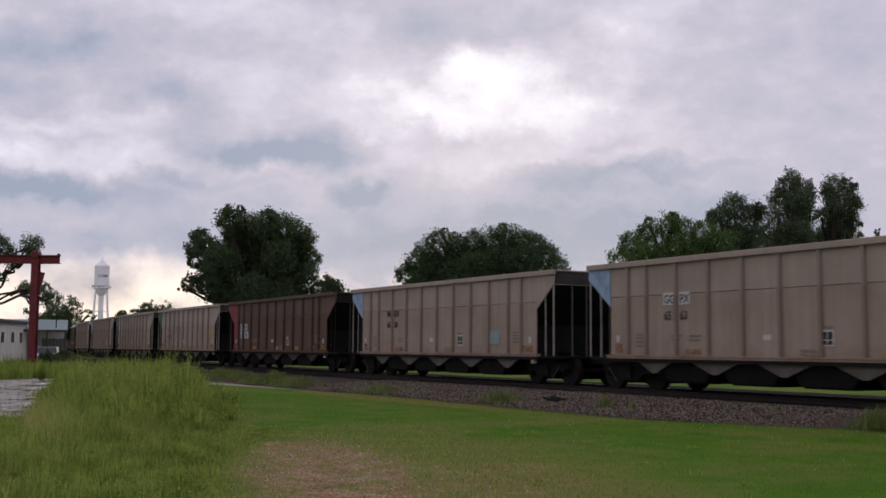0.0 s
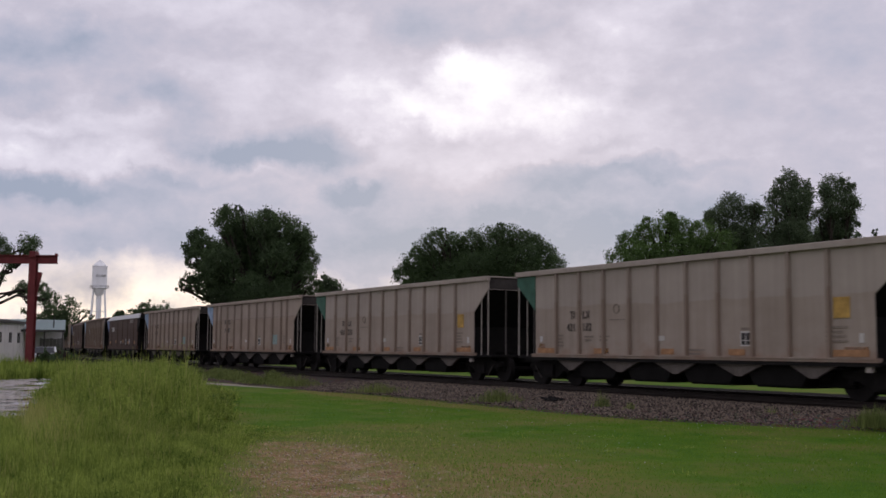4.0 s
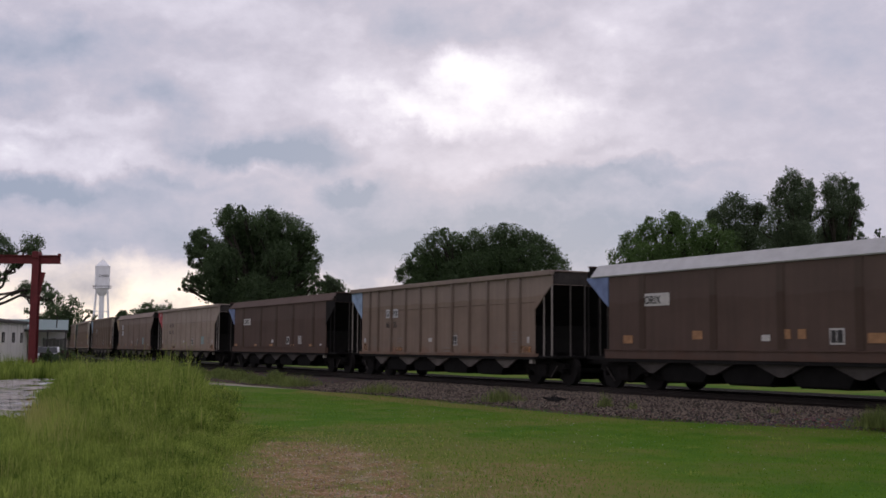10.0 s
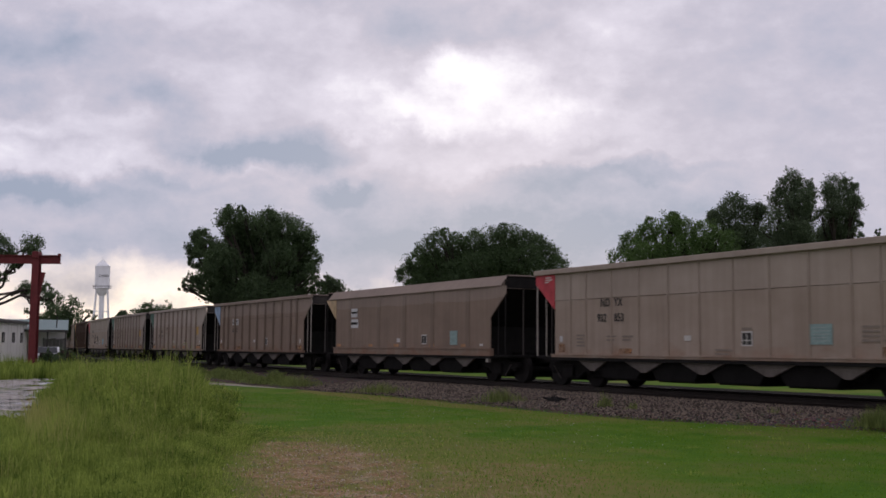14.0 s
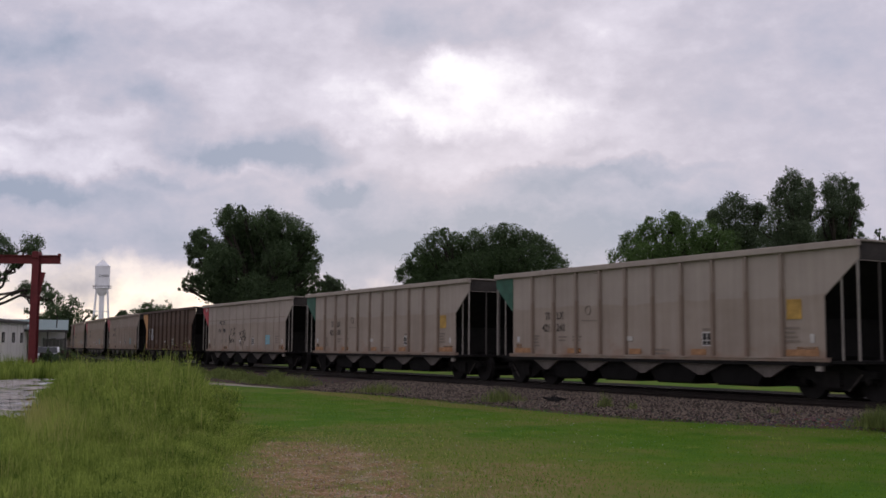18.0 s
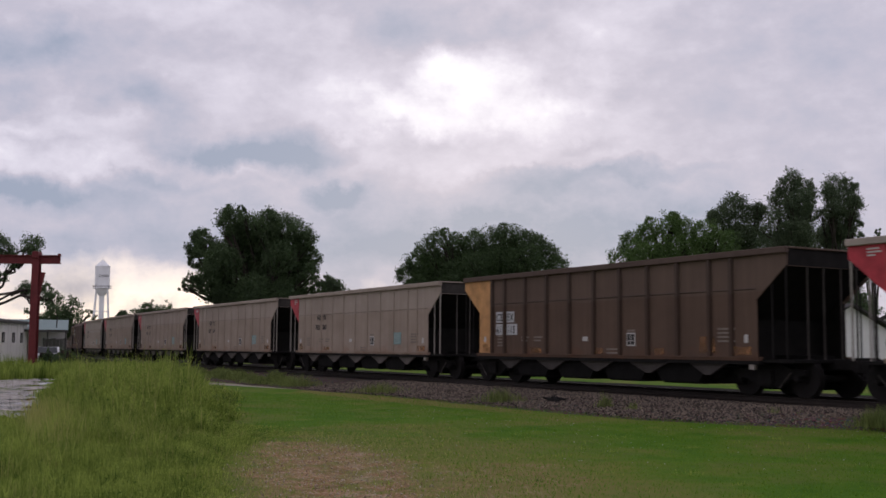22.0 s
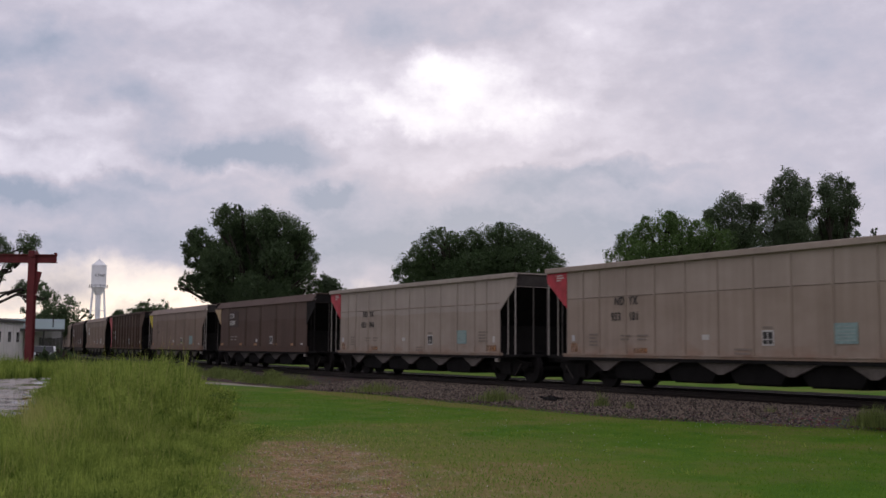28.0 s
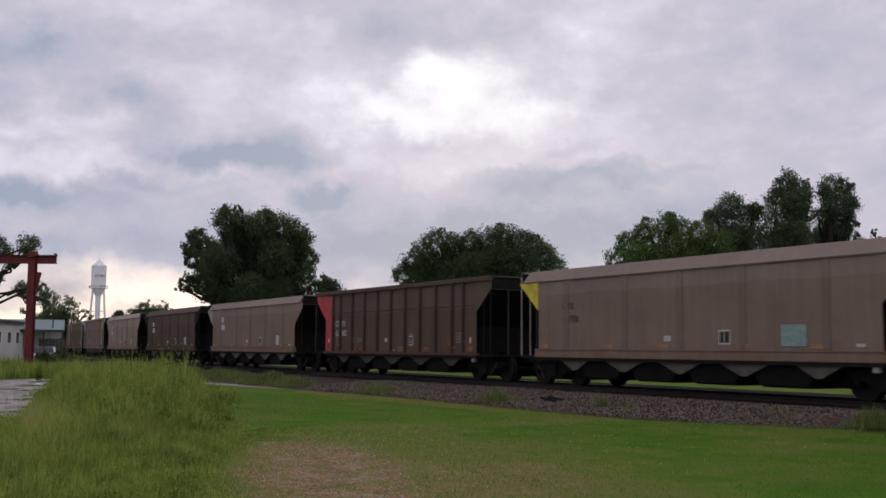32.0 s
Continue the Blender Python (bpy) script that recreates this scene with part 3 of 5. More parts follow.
            ob.location = (q * (HALF - 0.07), y, 0)
        P("coupler|" + n, BLACK, lambda: bevelled(boxes(((q * 7.0, -0.14, 0.66), (q * 8.02, 0.14, 0.92)), ((q * 7.85, -0.2, 0.6), (q * 8.085, 0.2, 0.96))), 0.02))
        P("air_hose|" + n, BLACK, lambda: rod(rod(bmesh.new(), (q * 7.3, 0.35, 0.75), (q * 7.75, 0.3, 0.42), 0.03), (q * 7.75, 0.3, 0.42), (q * 8.08, 0.2, 0.4), 0.03))
        truck(car, q * 6.1)
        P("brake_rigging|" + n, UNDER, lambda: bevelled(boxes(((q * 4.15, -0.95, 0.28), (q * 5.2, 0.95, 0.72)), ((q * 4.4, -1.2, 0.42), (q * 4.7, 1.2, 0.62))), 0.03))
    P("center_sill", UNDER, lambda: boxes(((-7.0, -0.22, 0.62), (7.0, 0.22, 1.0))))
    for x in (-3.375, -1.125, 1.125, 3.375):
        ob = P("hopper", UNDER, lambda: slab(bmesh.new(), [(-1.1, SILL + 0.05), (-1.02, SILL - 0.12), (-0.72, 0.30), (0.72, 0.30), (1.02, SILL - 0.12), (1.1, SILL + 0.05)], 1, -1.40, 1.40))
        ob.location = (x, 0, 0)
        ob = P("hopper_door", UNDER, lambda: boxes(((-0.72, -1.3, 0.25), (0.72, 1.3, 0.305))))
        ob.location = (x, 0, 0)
    for x in (-4.5, -2.25, 0.0, 2.25, 4.5):
        w = 0.92 if abs(x) < 4 else 0.75
        ob = P("gable_plate|%d" % (w * 100), gable, lambda: slab(bmesh.new(), [(-w, SILL - 0.02), (-0.08, SILL - 0.36), (0.08, SILL - 0.36), (w, SILL - 0.02)], 1, -1.50, -1.42))
        ob.location = (x, 0, 0)
    P("sill_bracket", EDGE_PALE, lambda: boxes(((5.98, -1.56, 0.66), (6.14, -1.46, SILL - 0.02))))
    P("brake_cylinder", DARK_STEEL, lambda: rod(bmesh.new(), (-6.9, 0.55, 1.3), (-6.35, 0.55, 1.3), 0.16, None, 12))
    P("air_reservoir", DARK_STEEL, lambda: rod(bmesh.new(), (-6.85, -0.7, 1.28), (-5.9, -0.7, 1.28), 0.2, None, 12))
    if band:
        for x, w in ((-EDGE + 0.1, 0.45), (-3.0, 0.35), (-0.75, 0.42), (2.1, 0.36), (4.35, 0.42)):
            plate(car, "band_patch", x, SILL + 0.475, w, 0.11, band, y=-1.56)
        plate(car, "placard", 5.6, SILL + 0.52, 0.22, 0.07, WHITE, y=-1.56)
    CARS.append(car)
    return car


def marks_common(car, sign=AQUA, at=1.45):
    """The small plates and stencils that all these wagons carry."""
    plate(car, "placard", -0.55, 1.52, 0.24, 0.13, WHITE, "small white placard")
    plate(car, "data_panel", at, 1.38, 0.36, 0.36, WHITE, "white-edged black data panel")
    plate(car, "data_panel_field", at + 0.035, 1.415, 0.29, 0.29, INK, lift=0.007)
    plate(car, "data_panel_rule", at + 0.17, 1.42, 0.025, 0.28, WHITE, lift=0.011)
    plate(car, "data_panel_rule", at + 0.05, 1.51, 0.26, 0.02, WHITE, lift=0.011)
    plate(car, "data_strip", at + 0.02, 1.77, 0.32, 0.06, INK_DIM)
    plate(car, "placard", 5.85, 1.46, 0.12, 0.2, WHITE, "small white placard")
    plate(car, "placard", -5.98, 1.5, 0.13, 0.17, WHITE_ROOF)
    bars(car, -5.15, 1.66, 0.38, 4, INK_DIM)
    bars(car, 4.95, 1.78, 0.6, 4, INK_DIM)
    bars(car, 0.55, 1.26, 0.62, 2, INK_DIM)
    bars(car, -3.05, 1.62, 0.45, 2, INK_DIM)
    bars(car, -3.75, 1.62, 0.42, 2, INK_DIM)
    plate(car, "rust_stain", 5.45, 1.17, 0.62, 0.2, AMBER_DIM)
    plate(car, "rust_stain", -6.05, 1.18, 0.32, 0.26, AMBER_DIM)
    plate(car, "rust_stain", -3.2, 1.17, 0.55, 0.14, AMBER_DIM)
    if sign:
        plate(car, "load_sign", 3.55, 1.42, 0.62, 0.46, sign, "faded blue-green sign")
        for k in range(5):
            plate(car, "load_sign_line", 3.62, 1.49 + 0.075 * k, (0.48, 0.40, 0.46)[k % 3], 0.022, SIGN_LINE, lift=0.007)


def split_mark(car, a, b, c, d, x=-3.53, z=2.50, size=0.23, patch=None, ink=INK, gap=0.14, drop=0.43):
    """Reporting letters and digits, two on either side of a rib, the letters over the digits."""
    wide = lambda t: 0.155 * len(t) * size / 0.23 + 0.02
    for left, right, zz, low in ((a, b, z, False), (c, d, z - drop, True)):
        for text, xx in ((left, x - gap - wide(left)), (right, x + gap)):
            if patch and (patch == "both" or not low):
                plate(car, "letter_patch", xx - 0.04, zz - 0.05, wide(text) + 0.08, size + 0.1, WHITE_ROOF)
            words(car, text, xx, zz, size, ink, y=-1.562)


def amber_feet(car, mat=AMBER):
    for x, w in ((-6.1, 0.9), (-3.3, 0.42), (-0.45, 0.5), (2.0, 0.55), (5.15, 0.95)):
        plate(car, "amber_patch", x, 1.16, w, 0.15, mat, lift=0.008)


GREY_LABEL = "grey weathered coal hopper wagon with dark sloped ends"


def ribbed(body, corner, name, label=GREY_LABEL, style="slim", posts=EDGE_PALE, patch=None, sign=AQUA, chord=None):
    car = hopper_car("thin" if corner is RED else style, body, corner, label, posts, GABLE, chord=chord)
    marks_common(car, sign, 1.15 if name[0] == "GG" else 1.45)
    split_mark(car, *name, patch=patch)
    if corner is RED:
        for k in range(3):
            plate(car, "stencil_line", -6.72, 3.44 - 0.07 * k, (0.3, 0.36, 0.2)[k], 0.035, WHITE, y=-1.575)
    return car


def green_corner(*name):
    car = hopper_car("wide", GREY_PALE, GREEN, "pale grey coal hopper wagon with dark green corner panel", EDGE_PALE, GABLE)
    marks_common(car, None, 2.4)
    amber_feet(car)
    split_mark(car, *name, x=-3.97, z=2.18, drop=0.36, ink=INK_SOFT)
    bm = bmesh.new()
    for k in range(20):
        a, b = k * math.tau / 20, (k + 1) * math.tau / 20
        rod(bm, (0.12 * math.cos(a), 0, 0.13 * math.sin(a)), (0.12 * math.cos(b), 0, 0.13 * math.sin(b)), 0.014, None, 5)
    ob = part("emblem_ring", shared("emblem_ring", INK_DIM, lambda: bm), None, car)
    ob.location = (-2.3, -1.562, 2.25)
    plate(car, "emblem_bar", -2.62, 2.1, 0.7, 0.03, INK_DIM)
    plate(car, "yellow_emblem", 5.18, 2.0, 0.44, 0.46, EMBLEM, "faded yellow emblem patch")
    return car


def brown_ribbed(end, name, patch="both", ink=INK, feet=AMBER_DIM):
    car = hopper_car("heavy", BROWN, end, "brown coal hopper wagon with a bright painted end panel", DARK_STEEL, GABLE_DARK, chord=BROWN_DARK)
    part("end_bay", shared("end_bay", end, lambda: boxes(((-EDGE - 0.02, -1.568, SILL + 0.125), (-5.52, -1.552, TOP - 0.16)))), None, car, "painted end bay")
    marks_common(car, None)
    for x in (-5.9, -3.2, 0.0, 2.6):
        plate(car, "amber_patch", x, 1.16, 0.38, 0.16, feet)
    split_mark(car, *name, x=-4.7, z=2.18, size=0.25, patch=patch, ink=ink, drop=0.40)
    plate(car, "bright_patch", 4.3, 1.22, 0.55, 0.4, AMBER_DIM)
    return car


def smooth(body, corner, label, posts=DARK_STEEL, gable=GABLE_DARK, chord=None, band=AMBER):
    dark = body is BROWN_DARK
    # dark bodies get a near-black right corner panel
    car = hopper_car("smooth", body, corner, label, posts, gable, band=band, chord=chord, right_corner=DARK_STEEL if dark else None)
    edge = WHITE
    plate(car, "placard", -0.5, 1.5, 0.26, 0.15, WHITE)
    plate(car, "data_panel", 1.5, 1.42, 0.4, 0.36, edge, "white-edged black data panel")
    plate(car, "data_panel_field", 1.54, 1.46, 0.32, 0.28, INK, lift=0.007)
    plate(car, "data_panel_rule", 1.69, 1.46, 0.02, 0.28, edge, lift=0.011)
    return car


def faded_grid(car, x, z):
    """A faded pale load table: short lines in rows, too worn to read."""
    plate(car, "load_sign", x, z, 0.46, 0.40, CHALK, "faded grey load table")
    for k in range(5):
        plate(car, "load_sign_line", x + 0.04, z + 0.04 + 0.072 * k, (0.38, 0.30, 0.36)[k % 3], 0.03, WHITE_ROOF, lift=0.007)


def train():
    c = ribbed(GREY, BLUE, ("GG", "PX", "65", "63"), patch="letters", sign=AQUA)
    c = ribbed(GREY, BLUE, ("MB", "KX", "60", "78"))
    c = brown_ribbed(RED_DARK, ("CE", "FX", "62", "396"), feet=AMBER)
    green_corner("TI", "LX", "421", "182")
    green_corner("TI", "LX", "421", "270")
    ribbed(GREY, BLUE, ("MB", "KX", "59", "89"))
    ribbed(GREY, BLUE, ("MB", "KX", "61", "10"))
    c = smooth(BROWN_DARK, BLUE_DEEP, "dark brown smooth-sided coal hopper wagon with a white top edge", chord=WHITE_ROOF, band=None)
    plate(c, "letter_patch", -4.75, 2.45, 1.05, 0.34, WHITE)
    words(c, "ORIX", -4.68, 2.51, 0.22, INK, y=-1.568)
    for x, w in ((-5.6, 0.5), (-2.85, 0.45), (0.15, 0.3), (0.6, 0.3), (2.5, 0.6), (5.1, 0.55)):
        plate(c, "amber_patch", x, 1.45 + (0.1 if w < 0.5 else 0), w * 0.8, 0.22, AMBER)
    faded_grid(c, 3.0, 1.42)
    for k in range(4):
        plate(c, "chalk_mark", 3.4 + 0.33 * k, 3.02 + 0.05 * (k % 2), 0.1, 0.22, WHITE)
    ribbed(GREY_DUST, BLUE, ("GG", "PX", "66", "23"), patch="letters", sign=None)
    c = smooth(BROWN_DARK, BLUE_DEEP, "dark brown smooth-sided coal hopper wagon with a slate blue end", band=AMBER)
    plate(c, "letter_patch", -4.75, 2.42, 1.1, 0.33, WHITE)
    words(c, "CRIX", -4.5, 2.48, 0.22, INK, y=-1.568)
    faded_grid(c, 3.0, 1.42)
    ribbed(GREY, RED, ("ND", "YX", "932", "853"), label="grey coal hopper wagon with a red corner panel")
    c = smooth(GREY_DUST, TAN, "dusty taupe smooth-sided coal hopper wagon", gable=GABLE, band=AMBER)
    plate(c, "letter_patch", -4.7, 2.55, 0.6, 0.36, WHITE_ROOF)
    plate(c, "letter_patch", -4.75, 2.1, 0.75, 0.36, WHITE_ROOF)
    bars(c, -4.65, 2.69, 0.5, 1, INK_SOFT, 0.09)
    bars(c, -4.68, 2.24, 0.6, 1, INK_SOFT, 0.09)
    plate(c, "load_sign", 3.6, 1.4, 0.5, 0.5, AQUA)
    ribbed(GREY_DUST, BLUE, ("GG", "PX", "66", "02"), patch="letters", sign=None)
    green_corner("TI", "LX", "421", "241")
    green_corner("TI", "LX", "421", "181")
    c = ribbed(GREY_PALE, RED, ("ND", "YX", "934", "088"), label="pale grey coal hopper wagon with red corner and black scrawls", sign=SKY_SIGN)
    rng = random.Random(4)
    for x0 in (-2.35, -0.55):
        bm = bmesh.new()
        for k in range(26):
            x, z = x0 + rng.uniform(0, 0.95), 1.38 + rng.uniform(0, 0.62)
            rod(bm, (x, -1.564, z), (x + rng.uniform(-0.13, 0.13), -1.564, z + rng.uniform(-0.22, 0.22)), 0.013, None, 4)
        part("scrawl", bm, INK, c, "black spray-paint scrawl")
    brown_ribbed(ORANGE, ("CE", "FX", "61", "115"))
    for digits in (("932", "863"), ("933", "164"), ("933", "158"), ("933", "181"), ("933", "046")):
        ribbed(GREY if digits[1] != "046" else GREY_PALE, RED, ("ND", "YX", *digits), label="grey coal hopper wagon with a red corner panel")
    c = smooth(BROWN_DARK, TAN, "dark brown smooth-sided coal hopper wagon with a tan end")
    plate(c, "letter_panel", -4.75, 2.3, 1.5, 0.86, PANEL_DARK)
    words(c, "CITX", -4.62, 2.78, 0.26, WHITE, y=-1.572)
    words(c, "680087", -4.66, 2.40, 0.26, WHITE, y=-1.572)
    bars(c, -4.45, 1.75, 0.42, 2, CHALK, 0.06, 0.15)
    bars(c, -3.85, 1.75, 0.42, 2, CHALK, 0.06, 0.15)
    c = smooth(GREY_DUST, YELLOW, "taupe smooth-sided coal hopper wagon with a yellow corner", posts=EDGE_PALE, gable=GABLE)
    words(c, "CITX", -5.0, 2.45, 0.2, INK_SOFT, y=-1.562)
    words(c, "681930", -4.95, 2.08, 0.2, INK_SOFT, y=-1.562)
    plate(c, "load_sign", 3.5, 1.38, 0.75, 0.5, AQUA, "pale blue sign")
    c = brown_ribbed(RED, ("CE", "FX", "62", "402"), patch=None, ink=WHITE)
    for body, corner, tail in ((GREY_DUST, EDGE_PALE, "taupe"), (BROWN_DARK, DARK_STEEL, "dark brown"), (GREY, EDGE_PALE, "grey")):
        c = smooth(body, corner, tail + " smooth-sided coal hopper wagon", gable=GABLE)
        plate(c, "letter_patch", -4.7, 2.6, 0.45, 0.3, WHITE_ROOF)
        plate(c, "letter_patch", -4.75, 2.2, 0.65, 0.3, WHITE_ROOF)
        plate(c, "bright_patch", 3.9, 1.4, 0.4, 0.45, WHITE_ROOF)
    ribbed(GREY, BLUE, ("GG", "PX", "66", "17"))
    ribbed(GREY_DUST, BLUE, ("MB", "KX", "61", "22"))
    ribbed(GREY, BLUE, ("MB", "KX", "60", "31"))
    ribbed(GREY_DUST, RED, ("ND", "YX", "933", "112"), label="grey coal hopper wagon with a red corner panel")
    ribbed(GREY, BLUE, ("GG", "PX", "66", "40"))


train()


# ---- plants ----
def leaf_material(name, dark, light, rough=0.6, thin=0.4, grain=0.45, speck=0.35, low=0.2, high=0.85):
    m, nt, b = mat_new(name, rough)
    g = nt.nodes.new("ShaderNodeNewGeometry")
    v = coords(nt)
    tone = sum_of(nt, "ADD", sum_of(nt, "MULTIPLY", g.outputs["Random Per Island"], speck), sum_of(nt, "MULTIPLY", noise_tex(nt, v, grain, 4), 1.1 - speck))
    nt.links.new(ramp(nt, tone, [(low, dark), (high, light)]), b.inputs["Base Color"])
    if thin:
        t = nt.nodes.new("ShaderNodeBsdfTranslucent")
        nt.links.new(b.inputs["Base Color"].links[0].from_socket, t.inputs[0])
        mx = node(nt, "ShaderNodeMixShader", Fac=thin)
        nt.links.new(b.outputs[0], mx.inputs[1])
        nt.links.new(t.outputs[0], mx.inputs[2])
        nt.links.new(mx.outputs[0], nt.nodes["Material Output"].inputs[0])
    return m


LEAF_DARK = leaf_material("dark_leaves", (0.051, 0.081, 0.038), (0.107, 0.159, 0.065))
LEAF_OAK = leaf_material("oak_leaves", (0.043, 0.070, 0.030), (0.091, 0.143, 0.052))
LEAF_LIGHT = leaf_material("light_leaves", (0.051, 0.096, 0.026), (0.145, 0.232, 0.065))
LEAF_GREY = leaf_material("grey_green_leaves", (0.051, 0.078, 0.041), (0.132, 0.177, 0.090))
WEED = leaf_material("tall_weeds", (0.058, 0.115, 0.014), (0.40, 0.48, 0.10), 0.8, 0.5, 2.1, 0.32, 0.33, 0.74)
WEED_GREY = leaf_material("grey_green_weeds", (0.072, 0.105, 0.028), (0.27, 0.32, 0.095), 0.85, 0.4, 0.8, 0.5)
WEED_DRY = leaf_material("dry_grass", (0.25, 0.26, 0.065), (0.50, 0.48, 0.165), 0.8, 0.5)
BLADES = leaf_material("lawn_blades", (0.085, 0.19, 0.014), (0.185, 0.295, 0.034), 0.8, 0.5, 0.35, 0.5)
BARK = plain("bark", (0.045, 0.035, 0.028), 0.95, vary=0.4, scale=6, relief=0.6)
AXIS = Vector((SIN, COS, 0.0))        # to the viewer's right
DEPTH = Vector((-COS, SIN, 0.0))      # ahead


def limb(bm, a, b, r0, r1, bend, rng):
    """A tapered, slightly crooked branch."""
    a, b = Vector(a), Vector(b)
    mid = (a + b) / 2 + Vector((rng.uniform(-1, 1), rng.uniform(-1, 1), rng.uniform(0, 1))) * bend
    prev, pr = a, r0
    for k in range(1, 7):
        t = k / 6
        p = a * (1 - t) ** 2 + mid * 2 * t * (1 - t) + b * t * t
        if k < 6:
            p += Vector((rng.uniform(-1, 1), rng.uniform(-1, 1), rng.uniform(-1, 1))) * bend * 0.13
        r = r0 + (r1 - r0) * t
        rod(bm, prev, p, pr, r, 7)
        prev, pr = p, r


def leaf_cloud(lobes, count, size, rng, clump=0.34):
    """Leaf blades in clumps over the lobes of a crown: arrays of corners and faces."""
    cs, rs = np.array([l[:3] for l in lobes]), np.array([l[3] for l in lobes])
    share = rs ** 2 / (rs ** 2).sum()
    per = 34
    n_cl = count // per
    which = rng.choice(len(lobes), n_cl, p=share)
    d = rng.normal(size=(n_cl, 3))
    d /= np.linalg.norm(d, axis=1)[:, None]
    rad = rng.uniform(0.30, 1.0, n_cl) ** 0.55 * rng.uniform(0.80, 1.0, n_cl)
    centre = cs[which] + d * (rs[which] * rad)[:, None]
    spread = np.minimum(rs[which] * clump, 0.62) * rng.uniform(0.5, 1.1, n_cl)
    p = np.repeat(centre, per, axis=0) + np.clip(rng.normal(size=(n_cl * per, 3)), -1.35, 1.35) * np.repeat(spread, per)[:, None] * 0.55
    p[:, 2] += np.repeat(rng.random(n_cl) < 0.15, per) * np.abs(rng.normal(0, 0.12, len(p)))
    n = len(p)
    u = rng.normal(size=(n, 3))
    u /= np.linalg.norm(u, axis=1)[:, None]
    w = np.cross(u, rng.normal(size=(n, 3)))
    w /= np.linalg.norm(w, axis=1)[:, None]
    s = (size * rng.uniform(0.6, 1.4, n))[:, None]
    v = np.stack([p - u * s * 0.6, p + w * s * 0.33, p + u * s * 0.6, p - w * s * 0.33], 1).reshape(-1, 3)
    return v, np.arange(n * 4).reshape(-1, 4)


def tree(label, right, ahead, lobes, count, size, leaves, seed, trunk=0.35, forks=1, bend=0.7, fork_at=0.45, group="trees beyond the railway"):
    """A tree: lobes are (sideways, height, radius) of its crown; each gets a depth of its own."""
    rng = np.random.default_rng(seed)
    r2 = random.Random(seed)
    at = spot(right, ahead)
    t = thing("tree", label, "tree", group, at=at)
    full = []
    for dx, z, r in lobes:
        dep = r2.uniform(-1, 1) * max(0.6, r)
        p = AXIS * dx + DEPTH * dep
        full.append((p.x, p.y, z, r))
        if r > 1.6:
            for k in range(2):
                p = AXIS * (dx + r2.uniform(-0.3, 0.3) * r) + DEPTH * r2.choice((-1, 1)) * r * 0.8
                full.append((p.x, p.y, z - r2.uniform(0, 0.5), r * 0.75))
    bm = bmesh.new()
    base_z = min(l[2] for l in full)
    fork = max(1.2, base_z * fork_at)
    for k in range(forks):
        off = AXIS * ((k - (forks - 1) / 2) * 0.9)
        limb(bm, (off.x, off.y, -0.1), (off.x * 1.4, off.y * 1.4, fork), trunk, trunk * 0.75, 0.2, r2)
        rod(bm, (off.x, off.y, -0.1), (off.x, off.y, 0.35), trunk * 1.5, trunk, 9)
    part("trunk", bm, BARK, t)
    for i, (x, y, z, r) in enumerate(full):
        off = AXIS * ((i % forks - (forks - 1) / 2) * 0.9) * 1.4
        bm = bmesh.new()
        tip = Vector((x, y, z - r * 0.2))
        limb(bm, (off.x, off.y, fork - 0.2), tip, trunk * 0.55, 0.07, bend, r2)
        for k in range(3):
            d = Vector((r2.uniform(-1, 1), r2.uniform(-1, 1), r2.uniform(-0.2, 1))).normalized() * r * 0.95
            limb(bm, tip.lerp(Vector((off.x, off.y, fork)), 0.25), tip + d, 0.08, 0.02, 0.25, r2)
        part("limb", bm, BARK, t)
    v, f = leaf_cloud(full, int(count * (6.0 if count > 6000 else 3.0)), size * (0.4 if count > 6000 else 0.52), rng)
    part("crown", soup("crown", v, f, leaves), None, t)
    return t


